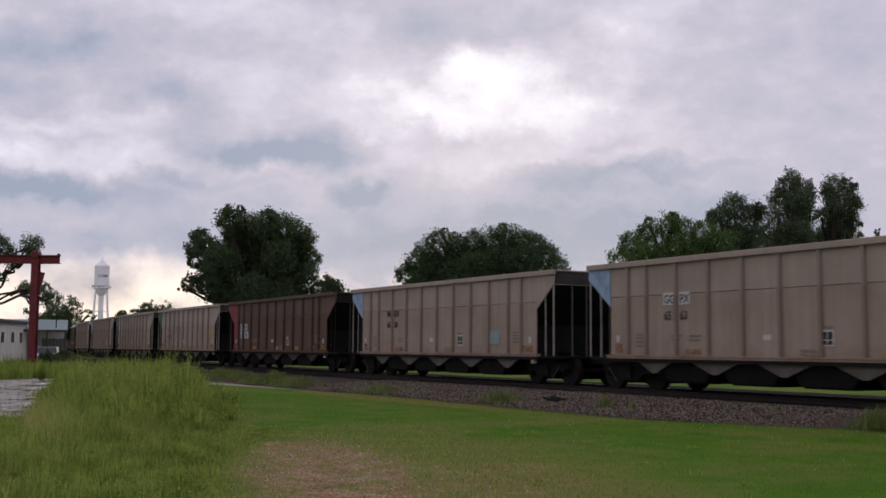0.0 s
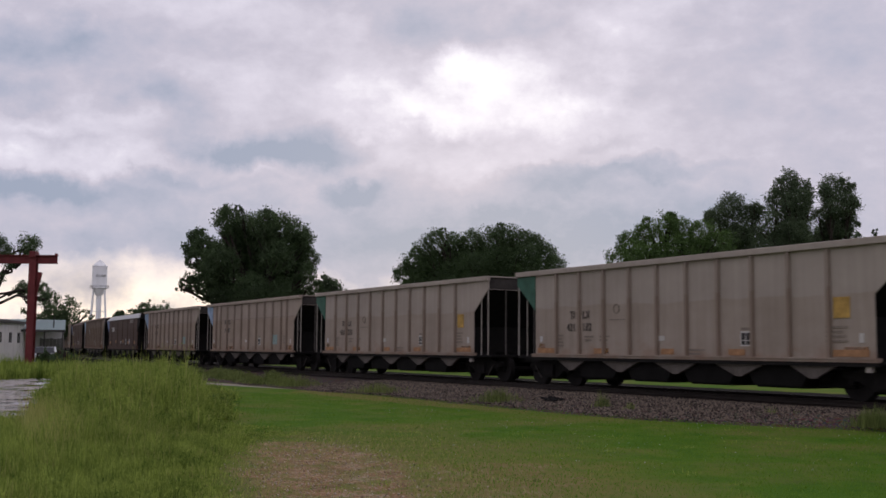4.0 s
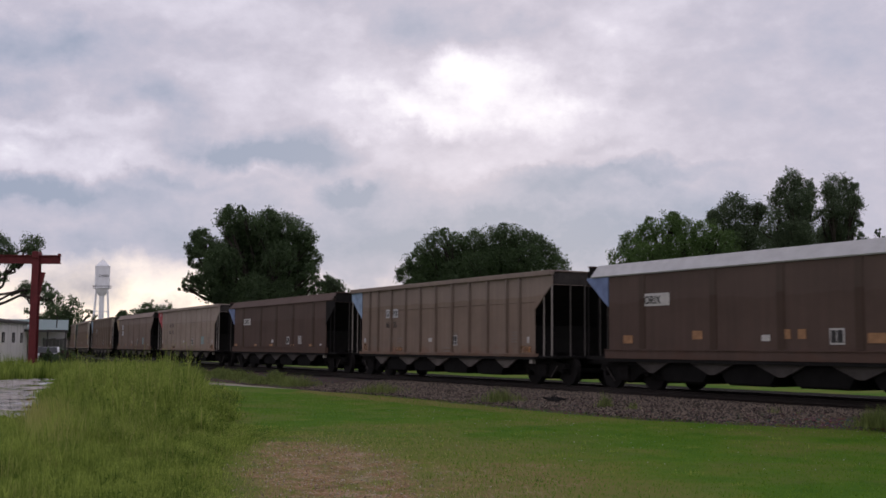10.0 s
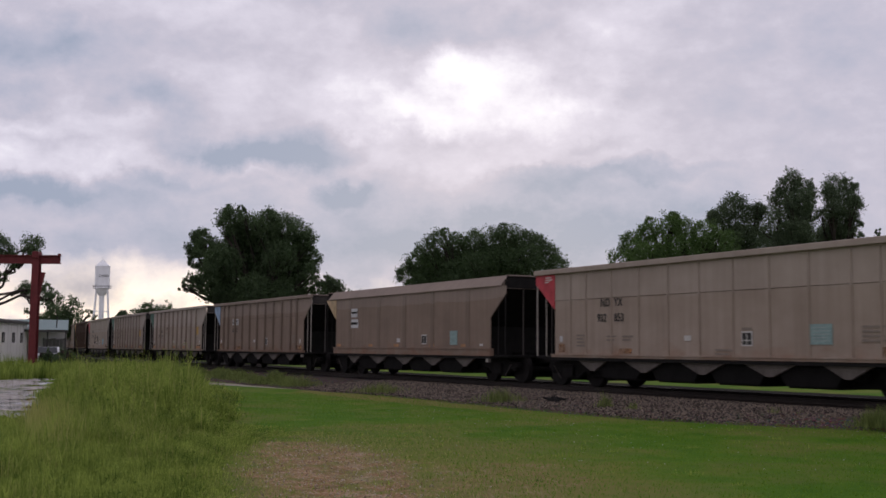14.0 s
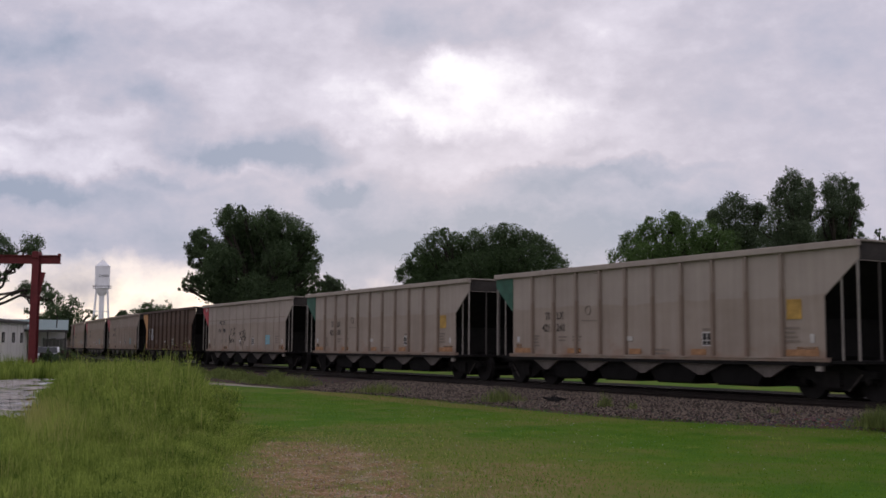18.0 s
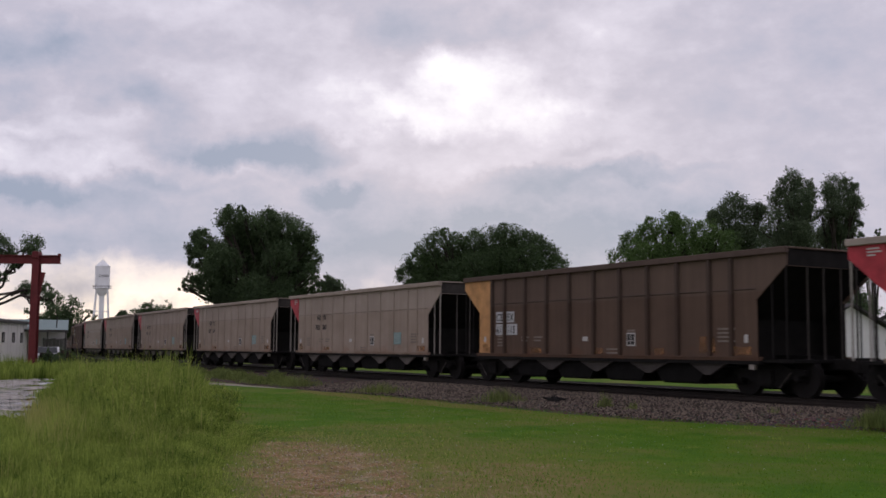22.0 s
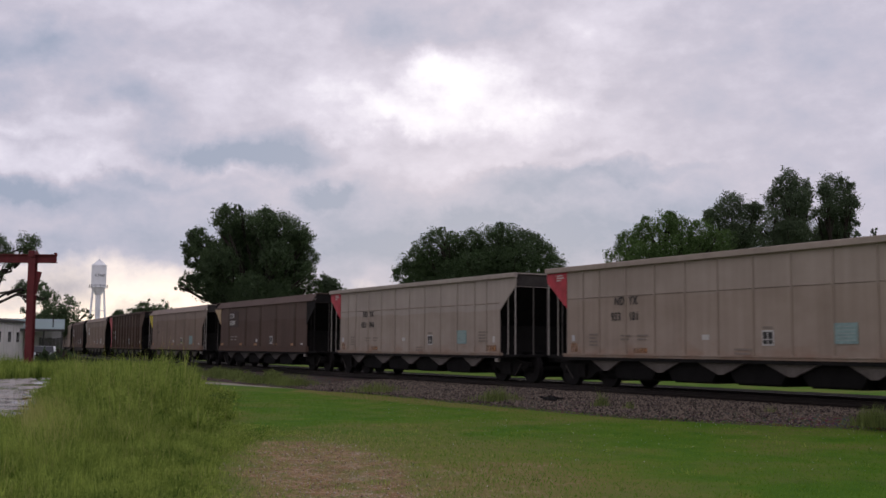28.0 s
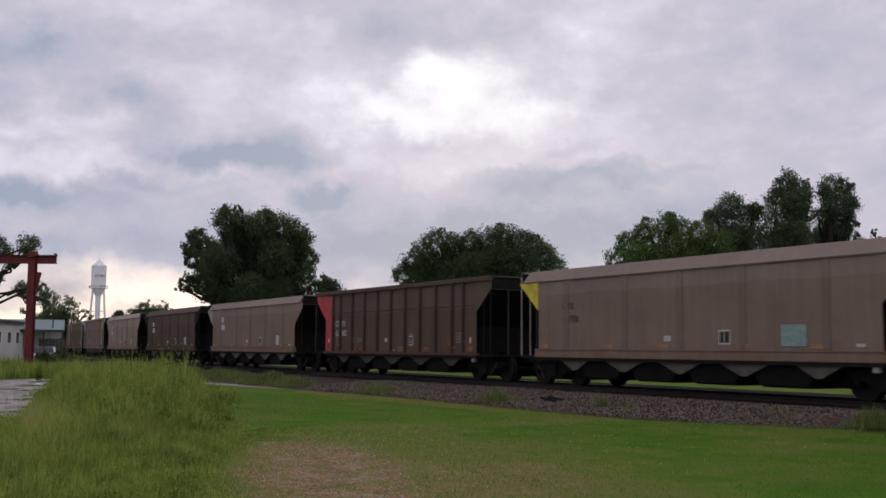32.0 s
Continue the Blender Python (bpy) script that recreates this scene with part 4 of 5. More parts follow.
def trees():
    tree("large dark green broadleaf tree with a ragged crown", -15.6, 95, [(-3.2, 12.6, 1.4), (-1.7, 12.1, 1.6), (-2.6, 11.2, 1.7), (0.1, 12.1, 1.5), (1.5, 11.8, 1.5), (2.6, 11.8, 1.3), (3.3, 10.9, 1.2), (3.7, 9.4, 1.2), (3.8, 7.9, 1.2), (-5.9, 11.1, 1.0), (-6.6, 10.2, 0.9), (-5.2, 10.2, 1.3), (-6.4, 9.2, 0.9), (-5.4, 8.2, 1.2), (-6.6, 7.3, 0.7), (-7.1, 6.7, 0.5), (-6.2, 6.9, 0.8),
                                                                                 (-3.6, 9.2, 2.2), (-0.8, 9.6, 2.6), (1.6, 9.3, 2.3), (-4.3, 6.9, 1.8), (0.2, 6.4, 2.8), (-2.2, 5.4, 2.3), (2.2, 6.0, 2.2), (4.6, 6.6, 0.8), (0.3, 13.2, 0.6), (-3.6, 13.6, 0.6), (-2.4, 13.6, 0.5)],
         31000, 0.36, LEAF_DARK, 1, 0.5, 2)
    tree("small dark green tree with a low crown", -9.6, 97, [(0.0, 6.7, 1.0), (-0.9, 7.0, 1.1), (0.9, 5.6, 1.0), (-0.2, 5.0, 1.5), (2.0, 6.2, 0.6)], 2600, 0.32, LEAF_GREY, 11, 0.15)
    tree("broad dome-shaped dark oak with dense leaves", 3.7, 105, [(-7.2, 8.6, 1.3), (-6.4, 9.9, 1.4), (-5.2, 10.9, 1.5), (-3.7, 11.7, 1.5), (-2.2, 11.7, 1.5), (-0.6, 11.8, 1.5), (1.0, 12.0, 1.6), (2.4, 12.3, 1.5), (3.9, 12.0, 1.6), (5.4, 11.5, 1.6), (6.6, 10.6, 1.5), (7.3, 9.4, 1.4), (7.0, 8.0, 1.5),
                                                                          (-4.4, 9.2, 2.4), (0.0, 9.4, 2.8), (4.0, 9.4, 2.8), (-2.0, 9.8, 2.3), (2.0, 9.7, 2.5), (-5.9, 7.4, 1.8), (-3.6, 6.6, 2.3), (0.0, 6.4, 2.8), (4.6, 6.5, 2.6), (2.4, 7.8, 2.4), (-2.2, 7.8, 2.4), (-3.6, 12.9, 0.5), (2.2, 13.3, 0.5)],
         34000, 0.36, LEAF_OAK, 2, 0.6, 1)
    tree("bright green bushy tree with upright shoots", 18.7, 88, [(-0.3, 11.5, 1.3), (-1.9, 11.0, 1.2), (1.0, 11.3, 1.2), (-3.2, 10.2, 1.2), (-4.2, 8.9, 1.1), (2.4, 10.8, 1.4), (3.8, 10.1, 1.4), (-4.9, 7.6, 0.9), (0.5, 9.2, 2.3), (-2.4, 8.6, 2.0), (-1.6, 12.0, 0.5), (0.2, 12.5, 0.5), (2.8, 9.0, 2.0), (4.5, 8.6, 1.6), (-3.5, 6.5, 2.0), (2.0, 6.0, 2.4)],
         17000, 0.30, LEAF_LIGHT, 3, 0.25, 3)
    tree("tall thin-crowned green tree with visible stems", 28.9, 104, [(-0.7, 15.4, 1.5), (-2.2, 14.1, 1.4), (1.4, 14.7, 1.3), (-0.2, 12.5, 1.9), (1.7, 12.5, 1.3), (0.0, 10.0, 1.6), (-2.7, 14.3, 0.8), (1.6, 14.9, 0.9)], 6500, 0.32, LEAF_GREY, 4, 0.22, 3)
    tree("tall narrow dark green tree", 31.7, 98, [(0.3, 16.9, 1.4), (0.1, 15.1, 1.9), (1.6, 16.6, 1.1), (-1.5, 12.9, 1.6), (0.6, 12.1, 2.2), (1.8, 15.5, 0.9), (-1.1, 11.0, 1.9), (1.0, 9.5, 1.8), (2.2, 16.1, 0.7), (1.5, 14.0, 1.2), (-0.7, 15.6, 1.0)], 9000, 0.32, LEAF_GREY, 5, 0.3, 2)
    tree("tall airy green tree with ragged side shoots", 36.9, 100, [(0.2, 17.0, 1.4), (1.3, 17.1, 0.9), (1.7, 15.2, 0.8), (0.7, 15.0, 1.5), (-0.9, 14.6, 1.3), (0.2, 12.8, 1.9), (-1.0, 11.5, 1.5), (1.5, 13.4, 0.9), (0.5, 9.8, 1.6), (1.7, 16.8, 0.6), (-0.8, 16.1, 1.0), (-1.4, 14.2, 0.8)], 7000, 0.30, LEAF_GREY, 6, 0.25, 2)
    tree("distant tree with thin top", 56.1, 140, [(-1.6, 16.5, 0.7), (0.8, 17.0, 0.7), (-0.5, 15.4, 1.2), (1.3, 16.0, 0.7), (0, 13.0, 2.0)], 2400, 0.36, LEAF_GREY, 7, 0.25)
    tree("spreading tree with bare lower limbs", -34.0, 78, [(2.2, 8.5, 1.0), (3.7, 8.9, 1.0), (0.6, 8.0, 1.5), (4.1, 8.2, 0.6), (1.4, 9.1, 0.8), (-1.6, 7.6, 1.8), (4.6, 5.6, 0.7), (5.5, 4.9, 0.65), (3.5, 5.6, 0.65), (2.3, 6.4, 0.5), (2.9, 7.5, 0.6)], 6500, 0.24, LEAF_DARK, 8, 0.2, 1, bend=1.7, fork_at=0.8, group="trees by the sheds")
    tree("distant dark green tree by the sheds", -46.9, 130, [(-0.1, 7.1, 1.4), (2.3, 6.1, 1.5), (-2.5, 7.4, 0.8), (4.0, 5.3, 0.9), (0.9, 5.0, 1.7), (-3.5, 8.1, 0.7), (-1.1, 8.3, 0.8), (-3.0, 5.5, 0.9), (2.0, 4.0, 2.0), (-1.0, 3.5, 2.0)], 5200, 0.36, LEAF_DARK, 9, 0.25, 2, group="trees by the sheds")
    for k, (dx, z, r) in enumerate(((-0.1, 10.8, 1.8), (2.9, 10.5, 1.8), (-2.8, 10.1, 1.4), (6.0, 9.5, 1.2), (-8.3, 9.2, 1.1), (-5.6, 9.1, 1.1), (8.8, 9.9, 0.8), (10.8, 9.4, 1.1))):
        tree("far dark tree on the skyline", -70.7 + dx, 260 + k % 3 * 6, [(0, z, r * 1.25), (-0.9 * r, z - r * 0.8, r * 1.3), (1.0 * r, z - r * 0.7, r * 1.2), (-0.5 * r, z - r, r * 1.3), (0.6 * r, z - 1.4 * r, r * 1.3), (0, z - 2.6 * r, r * 1.5)], 2600, 0.55, LEAF_DARK, 20 + k, 0.2, group="far trees")
    for k, (right, ahead, h) in enumerate(((13.0, 70, 3.0), (15.5, 73, 3.6), (18.2, 70, 3.3), (8.0, 84, 3.0), (-3.0, 90, 3.2), (3.0, 88, 3.4), (35.0, 88, 6.0))):
        tree("rounded green shrub behind the railway", right, ahead, [(0, h * 0.72, h * 0.3), (-0.9, h * 0.5, h * 0.32), (0.9, h * 0.52, h * 0.32), (0.1, h * 0.3, h * 0.34)], 1700, 0.26, LEAF_LIGHT if k % 3 else LEAF_DARK, 40 + k, 0.1, group="shrubs beyond the railway")
    for k, right in enumerate((17.5, 20.6, 23.4, 26.3, 29.4, 32.6)):
        tree("leafy tree branching from the ground behind the houses", right, 85 + 2 * (k % 2), [(0, 7.2, 1.5), (-1.1, 5.6, 1.7), (1.1, 5.4, 1.7), (0.2, 3.8, 1.9), (-1.2, 2.2, 1.6), (1.2, 2.0, 1.6)], 5200, 0.30, LEAF_DARK if k % 2 else LEAF_LIGHT, 80 + k, 0.12, 2, group="trees behind the houses")
    for k, (right, ahead, h) in enumerate(((-24.5, 67.5, 1.15), (-24.0, 68.5, 1.3), (-23.2, 67.0, 1.2))):
        tree("dark scrubby bush by the parked car", right, ahead, [(0, h * 0.7, h * 0.34), (-0.4, h * 0.45, h * 0.36), (0.45, h * 0.42, h * 0.36)], 900, 0.16, LEAF_DARK, 60 + k, 0.05, group="bushes by the sheds")


trees()


def blade_field(name, label, category, places, heights, width, lean, material, seed, joints=2, out=None):
    """Grass or weeds: one blade, bent over, at each place."""
    rng = np.random.default_rng(seed)
    n = len(places)
    a = rng.uniform(0, math.tau, n)
    side = np.stack([np.cos(a), np.sin(a), 0 * a], 1)
    b = rng.uniform(0, math.tau, n)
    way = np.stack([np.cos(b), np.sin(b), 0 * b], 1)
    if out is not None:
        way = way * 0.45 + out
    bend = way * (heights * lean * rng.uniform(0.2, 1.0, n))[:, None]
    up = np.stack([0 * heights, 0 * heights, heights], 1)
    w = width * rng.uniform(0.6, 1.3, n)[:, None]
    p = places
    if joints == 1:
        v = np.stack([p - side * w, p + side * w, p + up + bend], 1).reshape(-1, 3)
        f = np.arange(n * 3).reshape(-1, 3)
    else:
        m = p + up * 0.55 + bend * 0.25
        v = np.stack([p - side * w, p + side * w, m + side * w * 0.8, m - side * w * 0.8, p + up + bend], 1).reshape(-1, 3)
        k = np.arange(n)[:, None] * 5
        f = (k[:, :, None] + np.array([[[0, 1, 2], [0, 2, 3], [3, 2, 4]]])).reshape(-1, 3)
    return tagged(new(name, soup(name, v, f, material)), label, category, kind="stuff")


def scatter(rng, n, right, ahead, keep=None):
    """Places on the lawn: sideways as a share of the way ahead, so that the patch widens with distance."""
    a = np.sqrt(rng.uniform(ahead[0] ** 2, ahead[1] ** 2, n))
    r = rng.uniform(right[0], right[1], n) * a
    if keep is not None:
        ok = keep(r, a, rng)
        r, a = r[ok], a[ok]
    x, y = -a * COS + r * SIN, a * SIN + r * COS
    return np.stack([x, y, 0 * x], 1), r, a


def tufts(rng, centres, heights, many, spread):
    """Blades in tufts: their places, their heights and the way that each leans, out of its tuft."""
    n = rng.integers(many[0], many[1], len(centres))
    i = np.repeat(np.arange(len(centres)), n)
    q = rng.normal(size=(len(i), 2))
    wide = spread * (0.6 + 0.8 * rng.random(len(centres)))[i]
    p = centres[i] + np.stack([q[:, 0] * wide, q[:, 1] * wide, np.zeros(len(i))], 1)
    lean = np.stack([q[:, 0], q[:, 1], np.zeros(len(i))], 1) * 0.7
    return p, heights[i] * rng.uniform(0.45, 1.1, len(i)) * np.exp(-0.08 * (q ** 2).sum(1)), lean


def patchy(p, scale, seed):
    return np.array([noise.noise((q[0] * scale, q[1] * scale, seed)) for q in p])


def bare(r, a):
    """How far a place lies inside the worn patch of soil: below 1 is inside."""
    return np.sqrt(((r + 1.35 + (a - 13.6) * 0.16) / 1.35) ** 2 + ((a - 13.6) / 4.9) ** 2)


def leafy(name, label, places, heights, count, size, material, seed):
    """Small pointed leaves set along stems that stand at the places."""
    rng = np.random.default_rng(seed)
    i = rng.integers(0, len(places), count)
    p = places[i] + np.stack([rng.normal(0, 0.06, count), rng.normal(0, 0.06, count), heights[i] * rng.uniform(0.25, 0.98, count)], 1)
    u = rng.normal(size=(count, 3)) * np.array([1, 1, 0.6]) + np.array([0, 0, 0.5])
    u /= np.linalg.norm(u, axis=1)[:, None]
    w = np.cross(u, rng.normal(size=(count, 3)))
    w /= np.linalg.norm(w, axis=1)[:, None]
    z = (size * rng.uniform(0.5, 1.4, count))[:, None]
    v = np.stack([p - u * z * 0.6, p + w * z * 0.2, p + u * z * 0.6, p - w * z * 0.2], 1).reshape(-1, 3)
    return tagged(new(name, soup(name, v, np.arange(count * 4).reshape(-1, 4), material)), label, "weeds", kind="stuff")


def weeds():
    rng = np.random.default_rng(7)

    def hump(r, a, g):
        s = r / a
        edge = -0.205 + 0.012 * np.sin(a * 1.7) - np.clip((21 - a) * 0.006, 0, 0.05)
        return (s < edge + 0.007 * g.normal(size=len(r))) & (s > -0.357 + 0.008 * g.normal(size=len(r)))
    c, r, a = scatter(rng, 2500, (-0.40, -0.19), (18.5, 34.0), hump)
    s = r / a
    tall = np.clip((-0.203 - s) / 0.03, 0.35, 1) * np.clip((s + 0.372) / 0.035, 0.3, 1) * np.interp(a, [18.5, 20.5, 24, 34], [0.45, 0.8, 1.0, 0.92])
    dip = 1 - 0.6 * np.exp(-((s + 0.255) / 0.022) ** 2 - ((a - 19.6) / 1.3) ** 2)
    p, h, out = tufts(rng, c, 0.98 * tall * dip * (1 + 0.45 * patchy(c, 0.7, 1) + 0.6 * patchy(c, 1.7, 31)) * rng.uniform(0.55, 1.2, len(c)), (14, 34), 0.12)
    blade_field("tall_weeds", "thick stand of tall green weeds at the lawn's edge", "weeds", p, h, 0.011, 0.34, WEED, 3, 2, out)
    leafy("weed_leaves", "narrow leaves on the tall green weeds", p, h, 100000, 0.056, WEED, 5)
    pick = rng.random(len(p)) < 0.05
    q, hq = p[pick], h[pick]
    blade_field("seed_stalks", "pale seed stalks standing among the green weeds", "weeds", q, hq * 1.25, 0.009, 0.2, WEED_DRY, 4)
    # lower, coarser grass in front of the stand
    c, r, a = scatter(rng, 4300, (-0.44, -0.13), (9.8, 20.5), lambda r, a, g: (r / a < -0.185 + 0.035 * g.normal(size=len(r))) & (bare(r, a) > 1.05))
    s = r / a
    h = (0.05 + 0.50 * np.clip((-0.165 - s) / 0.17, 0, 1)) * (1 + 0.6 * patchy(c, 1.1, 5) + 0.6 * patchy(c, 2.6, 35)) * rng.uniform(0.45, 1.25, len(c)) * np.where(a > 16, np.interp(s, [-0.44, -0.375, -0.345], [0.25, 0.4, 1.0]), 0.9) * np.interp(a, [9.8, 13, 19, 20.5], [0.5, 0.75, 1.0, 0.8])
    p, h, out = tufts(rng, c, np.maximum(h, 0.05), (10, 26), 0.085)
    blade_field("coarse_grass", "coarse ankle-high green grass with yellowing blades", "grass", p, h, 0.0046, 0.55, WEED, 6, 2, out)
    leafy("coarse_leaves", "small leaves among the coarse grass", p, h, 30000, 0.034, WEED, 16)
    dry = (patchy(p, 0.6, 9) > 0.10) & (rng.random(len(p)) < 0.14)
    blade_field("dry_grass", "pale dry grass stems among the coarse grass", "grass", p[dry], h[dry] * 1.1 + 0.02, 0.0036, 0.45, WEED_DRY, 8, 2, out[dry])
    p, r, a = scatter(rng, 2800, (-0.400, -0.31), (12.0, 23.0), lambda r, a, g: ((r / a + 0.358) / 0.026) ** 2 + ((a - 17.6) / 4.6) ** 2 + 0.4 * g.normal(size=len(r)) < 1.0)
    blade_field("dry_stems", "yellowed dry stems at the end of the weeds", "grass", p, rng.uniform(0.25, 0.72, len(p)) * np.interp(a, [12, 16, 23], [0.55, 0.9, 1.0]), 0.0055, 0.4, WEED_DRY, 9)
    # low tufts that lap over the mown lawn, and weeds at the drive's near edge
    c, r, a = scatter(rng, 420, (-0.24, 0.42), (10.0, 21.0), lambda r, a, g: (bare(r, a) + 0.4 * g.normal(size=len(r)) > 0.75) & (g.random(len(r)) < np.interp(r / a, [-0.24, -0.13, 0.05, 0.42], [0.9, 0.8, 0.35, 0.12])))
    p, h, out = tufts(rng, c, rng.uniform(0.04, 0.10, len(c)), (14, 34), 0.10)
    blade_field("lawn_tuft", "small uneven tufts of longer grass on the lawn", "grass", p, h, 0.0036, 0.6, WEED, 26, 1, out)
    c, r, a = scatter(rng, 260, (-0.43, -0.374), (18.0, 25.0))
    p, h, out = tufts(rng, c, rng.uniform(0.06, 0.22, len(c)) * np.interp(a, [18, 22, 25], [1.0, 0.5, 0.2]), (12, 26), 0.10)
    blade_field("drive_weeds", "low green weeds along the edge of the wet drive", "weeds", p, h, 0.009, 0.6, WEED, 29, 2, out)
    p = np.stack([rng.normal(spot(-5.6, 27).x, 0.16, 260), rng.normal(spot(-5.6, 27).y, 0.16, 260), np.zeros(260)], 1)
    leafy("broad_leaf_weed", "dark broad-leaved weed at the lawn's edge", p, rng.uniform(0.12, 0.36, 260), 1500, 0.06, LEAF_LIGHT, 19)
    # beyond the wet drive, up to the sheds
    c, r, a = scatter(rng, 2100, (-0.44, -0.25), (44.0, 62.0), lambda r, a, g: a > 48.5 + 10 * (r / a + 0.37) + 3.0 * np.sin(r * 1.7))
    p, h, out = tufts(rng, c, 0.72 * (1 + 0.55 * patchy(c, 0.4, 2)) * rng.uniform(0.45, 1.2, len(c)), (10, 24), 0.22)
    blade_field("far_weeds", "rough green weeds in front of the sheds", "weeds", p, h, 0.02, 0.5, WEED, 12, 2, out)
    # fringe along the ballast: low leafy clumps, closed at the far end and broken nearer
    rows = []
    for k in range(150):
        x = rng.uniform(-75, -27)
        y = near_edge(x) + rng.uniform(0.1, np.interp(x, [-75, -50, -38, -27], [2.6, 2.2, 1.0, 0.7]))
        if noise.noise((x * 0.35, y * 0.35, 14)) < np.interp(x, [-75, -48, -40, -36, -27], [-0.5, -0.25, 0.0, 0.2, 0.35]):
            continue
        n = int(rng.integers(60, 200))
        sp = rng.uniform(0.25, 0.75)
        q = rng.normal(size=(n, 2)) * sp
        rows.append(np.stack([x + q[:, 0] * 1.3, y + q[:, 1] * 0.7, np.full(n, 0.04), np.exp(-0.5 * (q ** 2).sum(1) / sp ** 2) * rng.uniform(0.22, 0.55)], 1))
    rows = np.concatenate(rows)
    p, h = rows[:, :3], (0.08 + rows[:, 3]) * rng.uniform(0.6, 1.1, len(rows))
    blade_field("fringe_weeds", "scattered grey-green weeds along the edge of the ballast", "weeds", p, h, 0.012, 0.55, WEED_GREY, 15)
    leafy("fringe_leaves", "small leaves on the weeds along the ballast", p, h, 26000, 0.085, WEED_GREY, 18)
    # single tufts on the ballast
    for k, (x, y, h, n, sp) in enumerate(((-14.0, 17.7, 0.40, 620, 0.26), (-25.2, 16.3, 0.36, 460, 0.42), (-21.3, 16.8, 0.42, 120, 0.12), (-20.2, 16.8, 0.24, 90, 0.1), (-16.8, 17.9, 0.26, 80, 0.09), (-16.3, 18.1, 0.2, 70, 0.1), (-32.0, 16.0, 0.32, 520, 0.55), (-38.2, 15.6, 0.42, 620, 0.6))):
        p = np.stack([rng.normal(x, sp, n), rng.normal(y, sp * 0.8, n), np.full(n, 0.05)], 1)
        d = np.hypot(p[:, 0] - x, p[:, 1] - y) / sp
        blade_field("weed_tuft", "green tuft of weeds growing in the ballast", "weeds", p, h * rng.uniform(0.45, 1.1, n) * (0.25 + np.exp(-0.35 * d * d)), 0.0065, 0.55, WEED_GREY, 30 + k)
    # mown lawn
    p, r, a = scatter(rng, 170000, (-0.26, 0.45), (10.2, 36.0), lambda r, a, g: (bare(r, a) + 0.30 * g.normal(size=len(r)) > 0.85) & (g.random(len(r)) < np.interp(a, [10, 26, 36], [1.0, 0.5, 0.4])))
    ok = p[:, 1] < np.array([near_edge(q) for q in p[:, 0]]) - 0.05
    p = p[ok]
    h = rng.uniform(0.015, 0.042, len(p)) * (1 + 0.4 * patchy(p, 0.5, 22))
    blade_field("lawn_grass", "short mown green grass blades", "grass", p, h, 0.0048, 1.0, BLADES, 23, 1)
    p, r, a = scatter(rng, 9000, (-0.30, 0.30), (10.2, 19.5), lambda r, a, g: (g.random(len(r)) < np.clip(bare(r, a) * 0.9, 0.12, 1)) & (bare(r, a) + 0.35 * g.normal(size=len(r)) < 1.35))
    blade_field("faded_lawn_grass", "yellowing short grass round the worn soil", "grass", p, rng.uniform(0.02, 0.07, len(p)), 0.005, 0.9, WEED_DRY, 27, 1)
    p, r, a = scatter(rng, 2600, (-0.25, 0.02), (10.2, 18.5), lambda r, a, g: bare(r, a) + 0.2 * g.normal(size=len(r)) < 1.0)
    blade_field("straw", "short dead straw lying on the worn soil", "grass", p + np.array([0, 0, 0.004]), np.full(len(p), 0.014), 0.0035, 3.0, WEED_DRY, 28, 1)
    p, r, a = scatter(rng, 420, (-0.05, 0.45), (13.0, 30.0), lambda r, a, g: bare(r, a) > 1.3)
    CLOVER.append(p + np.array([0, 0, 0.07]))


CLOVER = []


weeds()


def stone_field(name, label, places, sizes, material, seed):
    """Crushed stones: squashed eight-faced lumps."""
    rng = np.random.default_rng(seed)
    base = np.array([(1, 0, 0), (0, 1, 0), (-1, 0, 0), (0, -1, 0), (0, 0, 0.8), (0, 0, -0.6)])
    n = len(places)
    v = base[None] * rng.uniform(0.55, 1.2, (n, 6, 1)) * sizes[:, None, None]
    a = rng.uniform(0, math.tau, n)
    c, s = np.cos(a)[:, None], np.sin(a)[:, None]
    v = np.stack([v[..., 0] * c - v[..., 1] * s, v[..., 0] * s + v[..., 1] * c, v[..., 2]], -1) + places[:, None, :]
    tri = np.array([(0, 1, 4), (1, 2, 4), (2, 3, 4), (3, 0, 4), (1, 0, 5), (2, 1, 5), (3, 2, 5), (0, 3, 5)])
    f = (np.arange(n)[:, None, None] * 6 + tri[None]).reshape(-1, 3)
    return tagged(new(name, soup(name, v.reshape(-1, 3), f, material)), label, "gravel", kind="stuff")


STONES = leaf_material("ballast_stones", (0.02, 0.0145, 0.012), (0.22, 0.172, 0.13), 0.9, 0.0, 6.0, 0.95)
PEBBLES = leaf_material("pebbles", (0.13, 0.08, 0.05), (0.54, 0.46, 0.37), 0.9, 0.0, 6.0, 0.75)


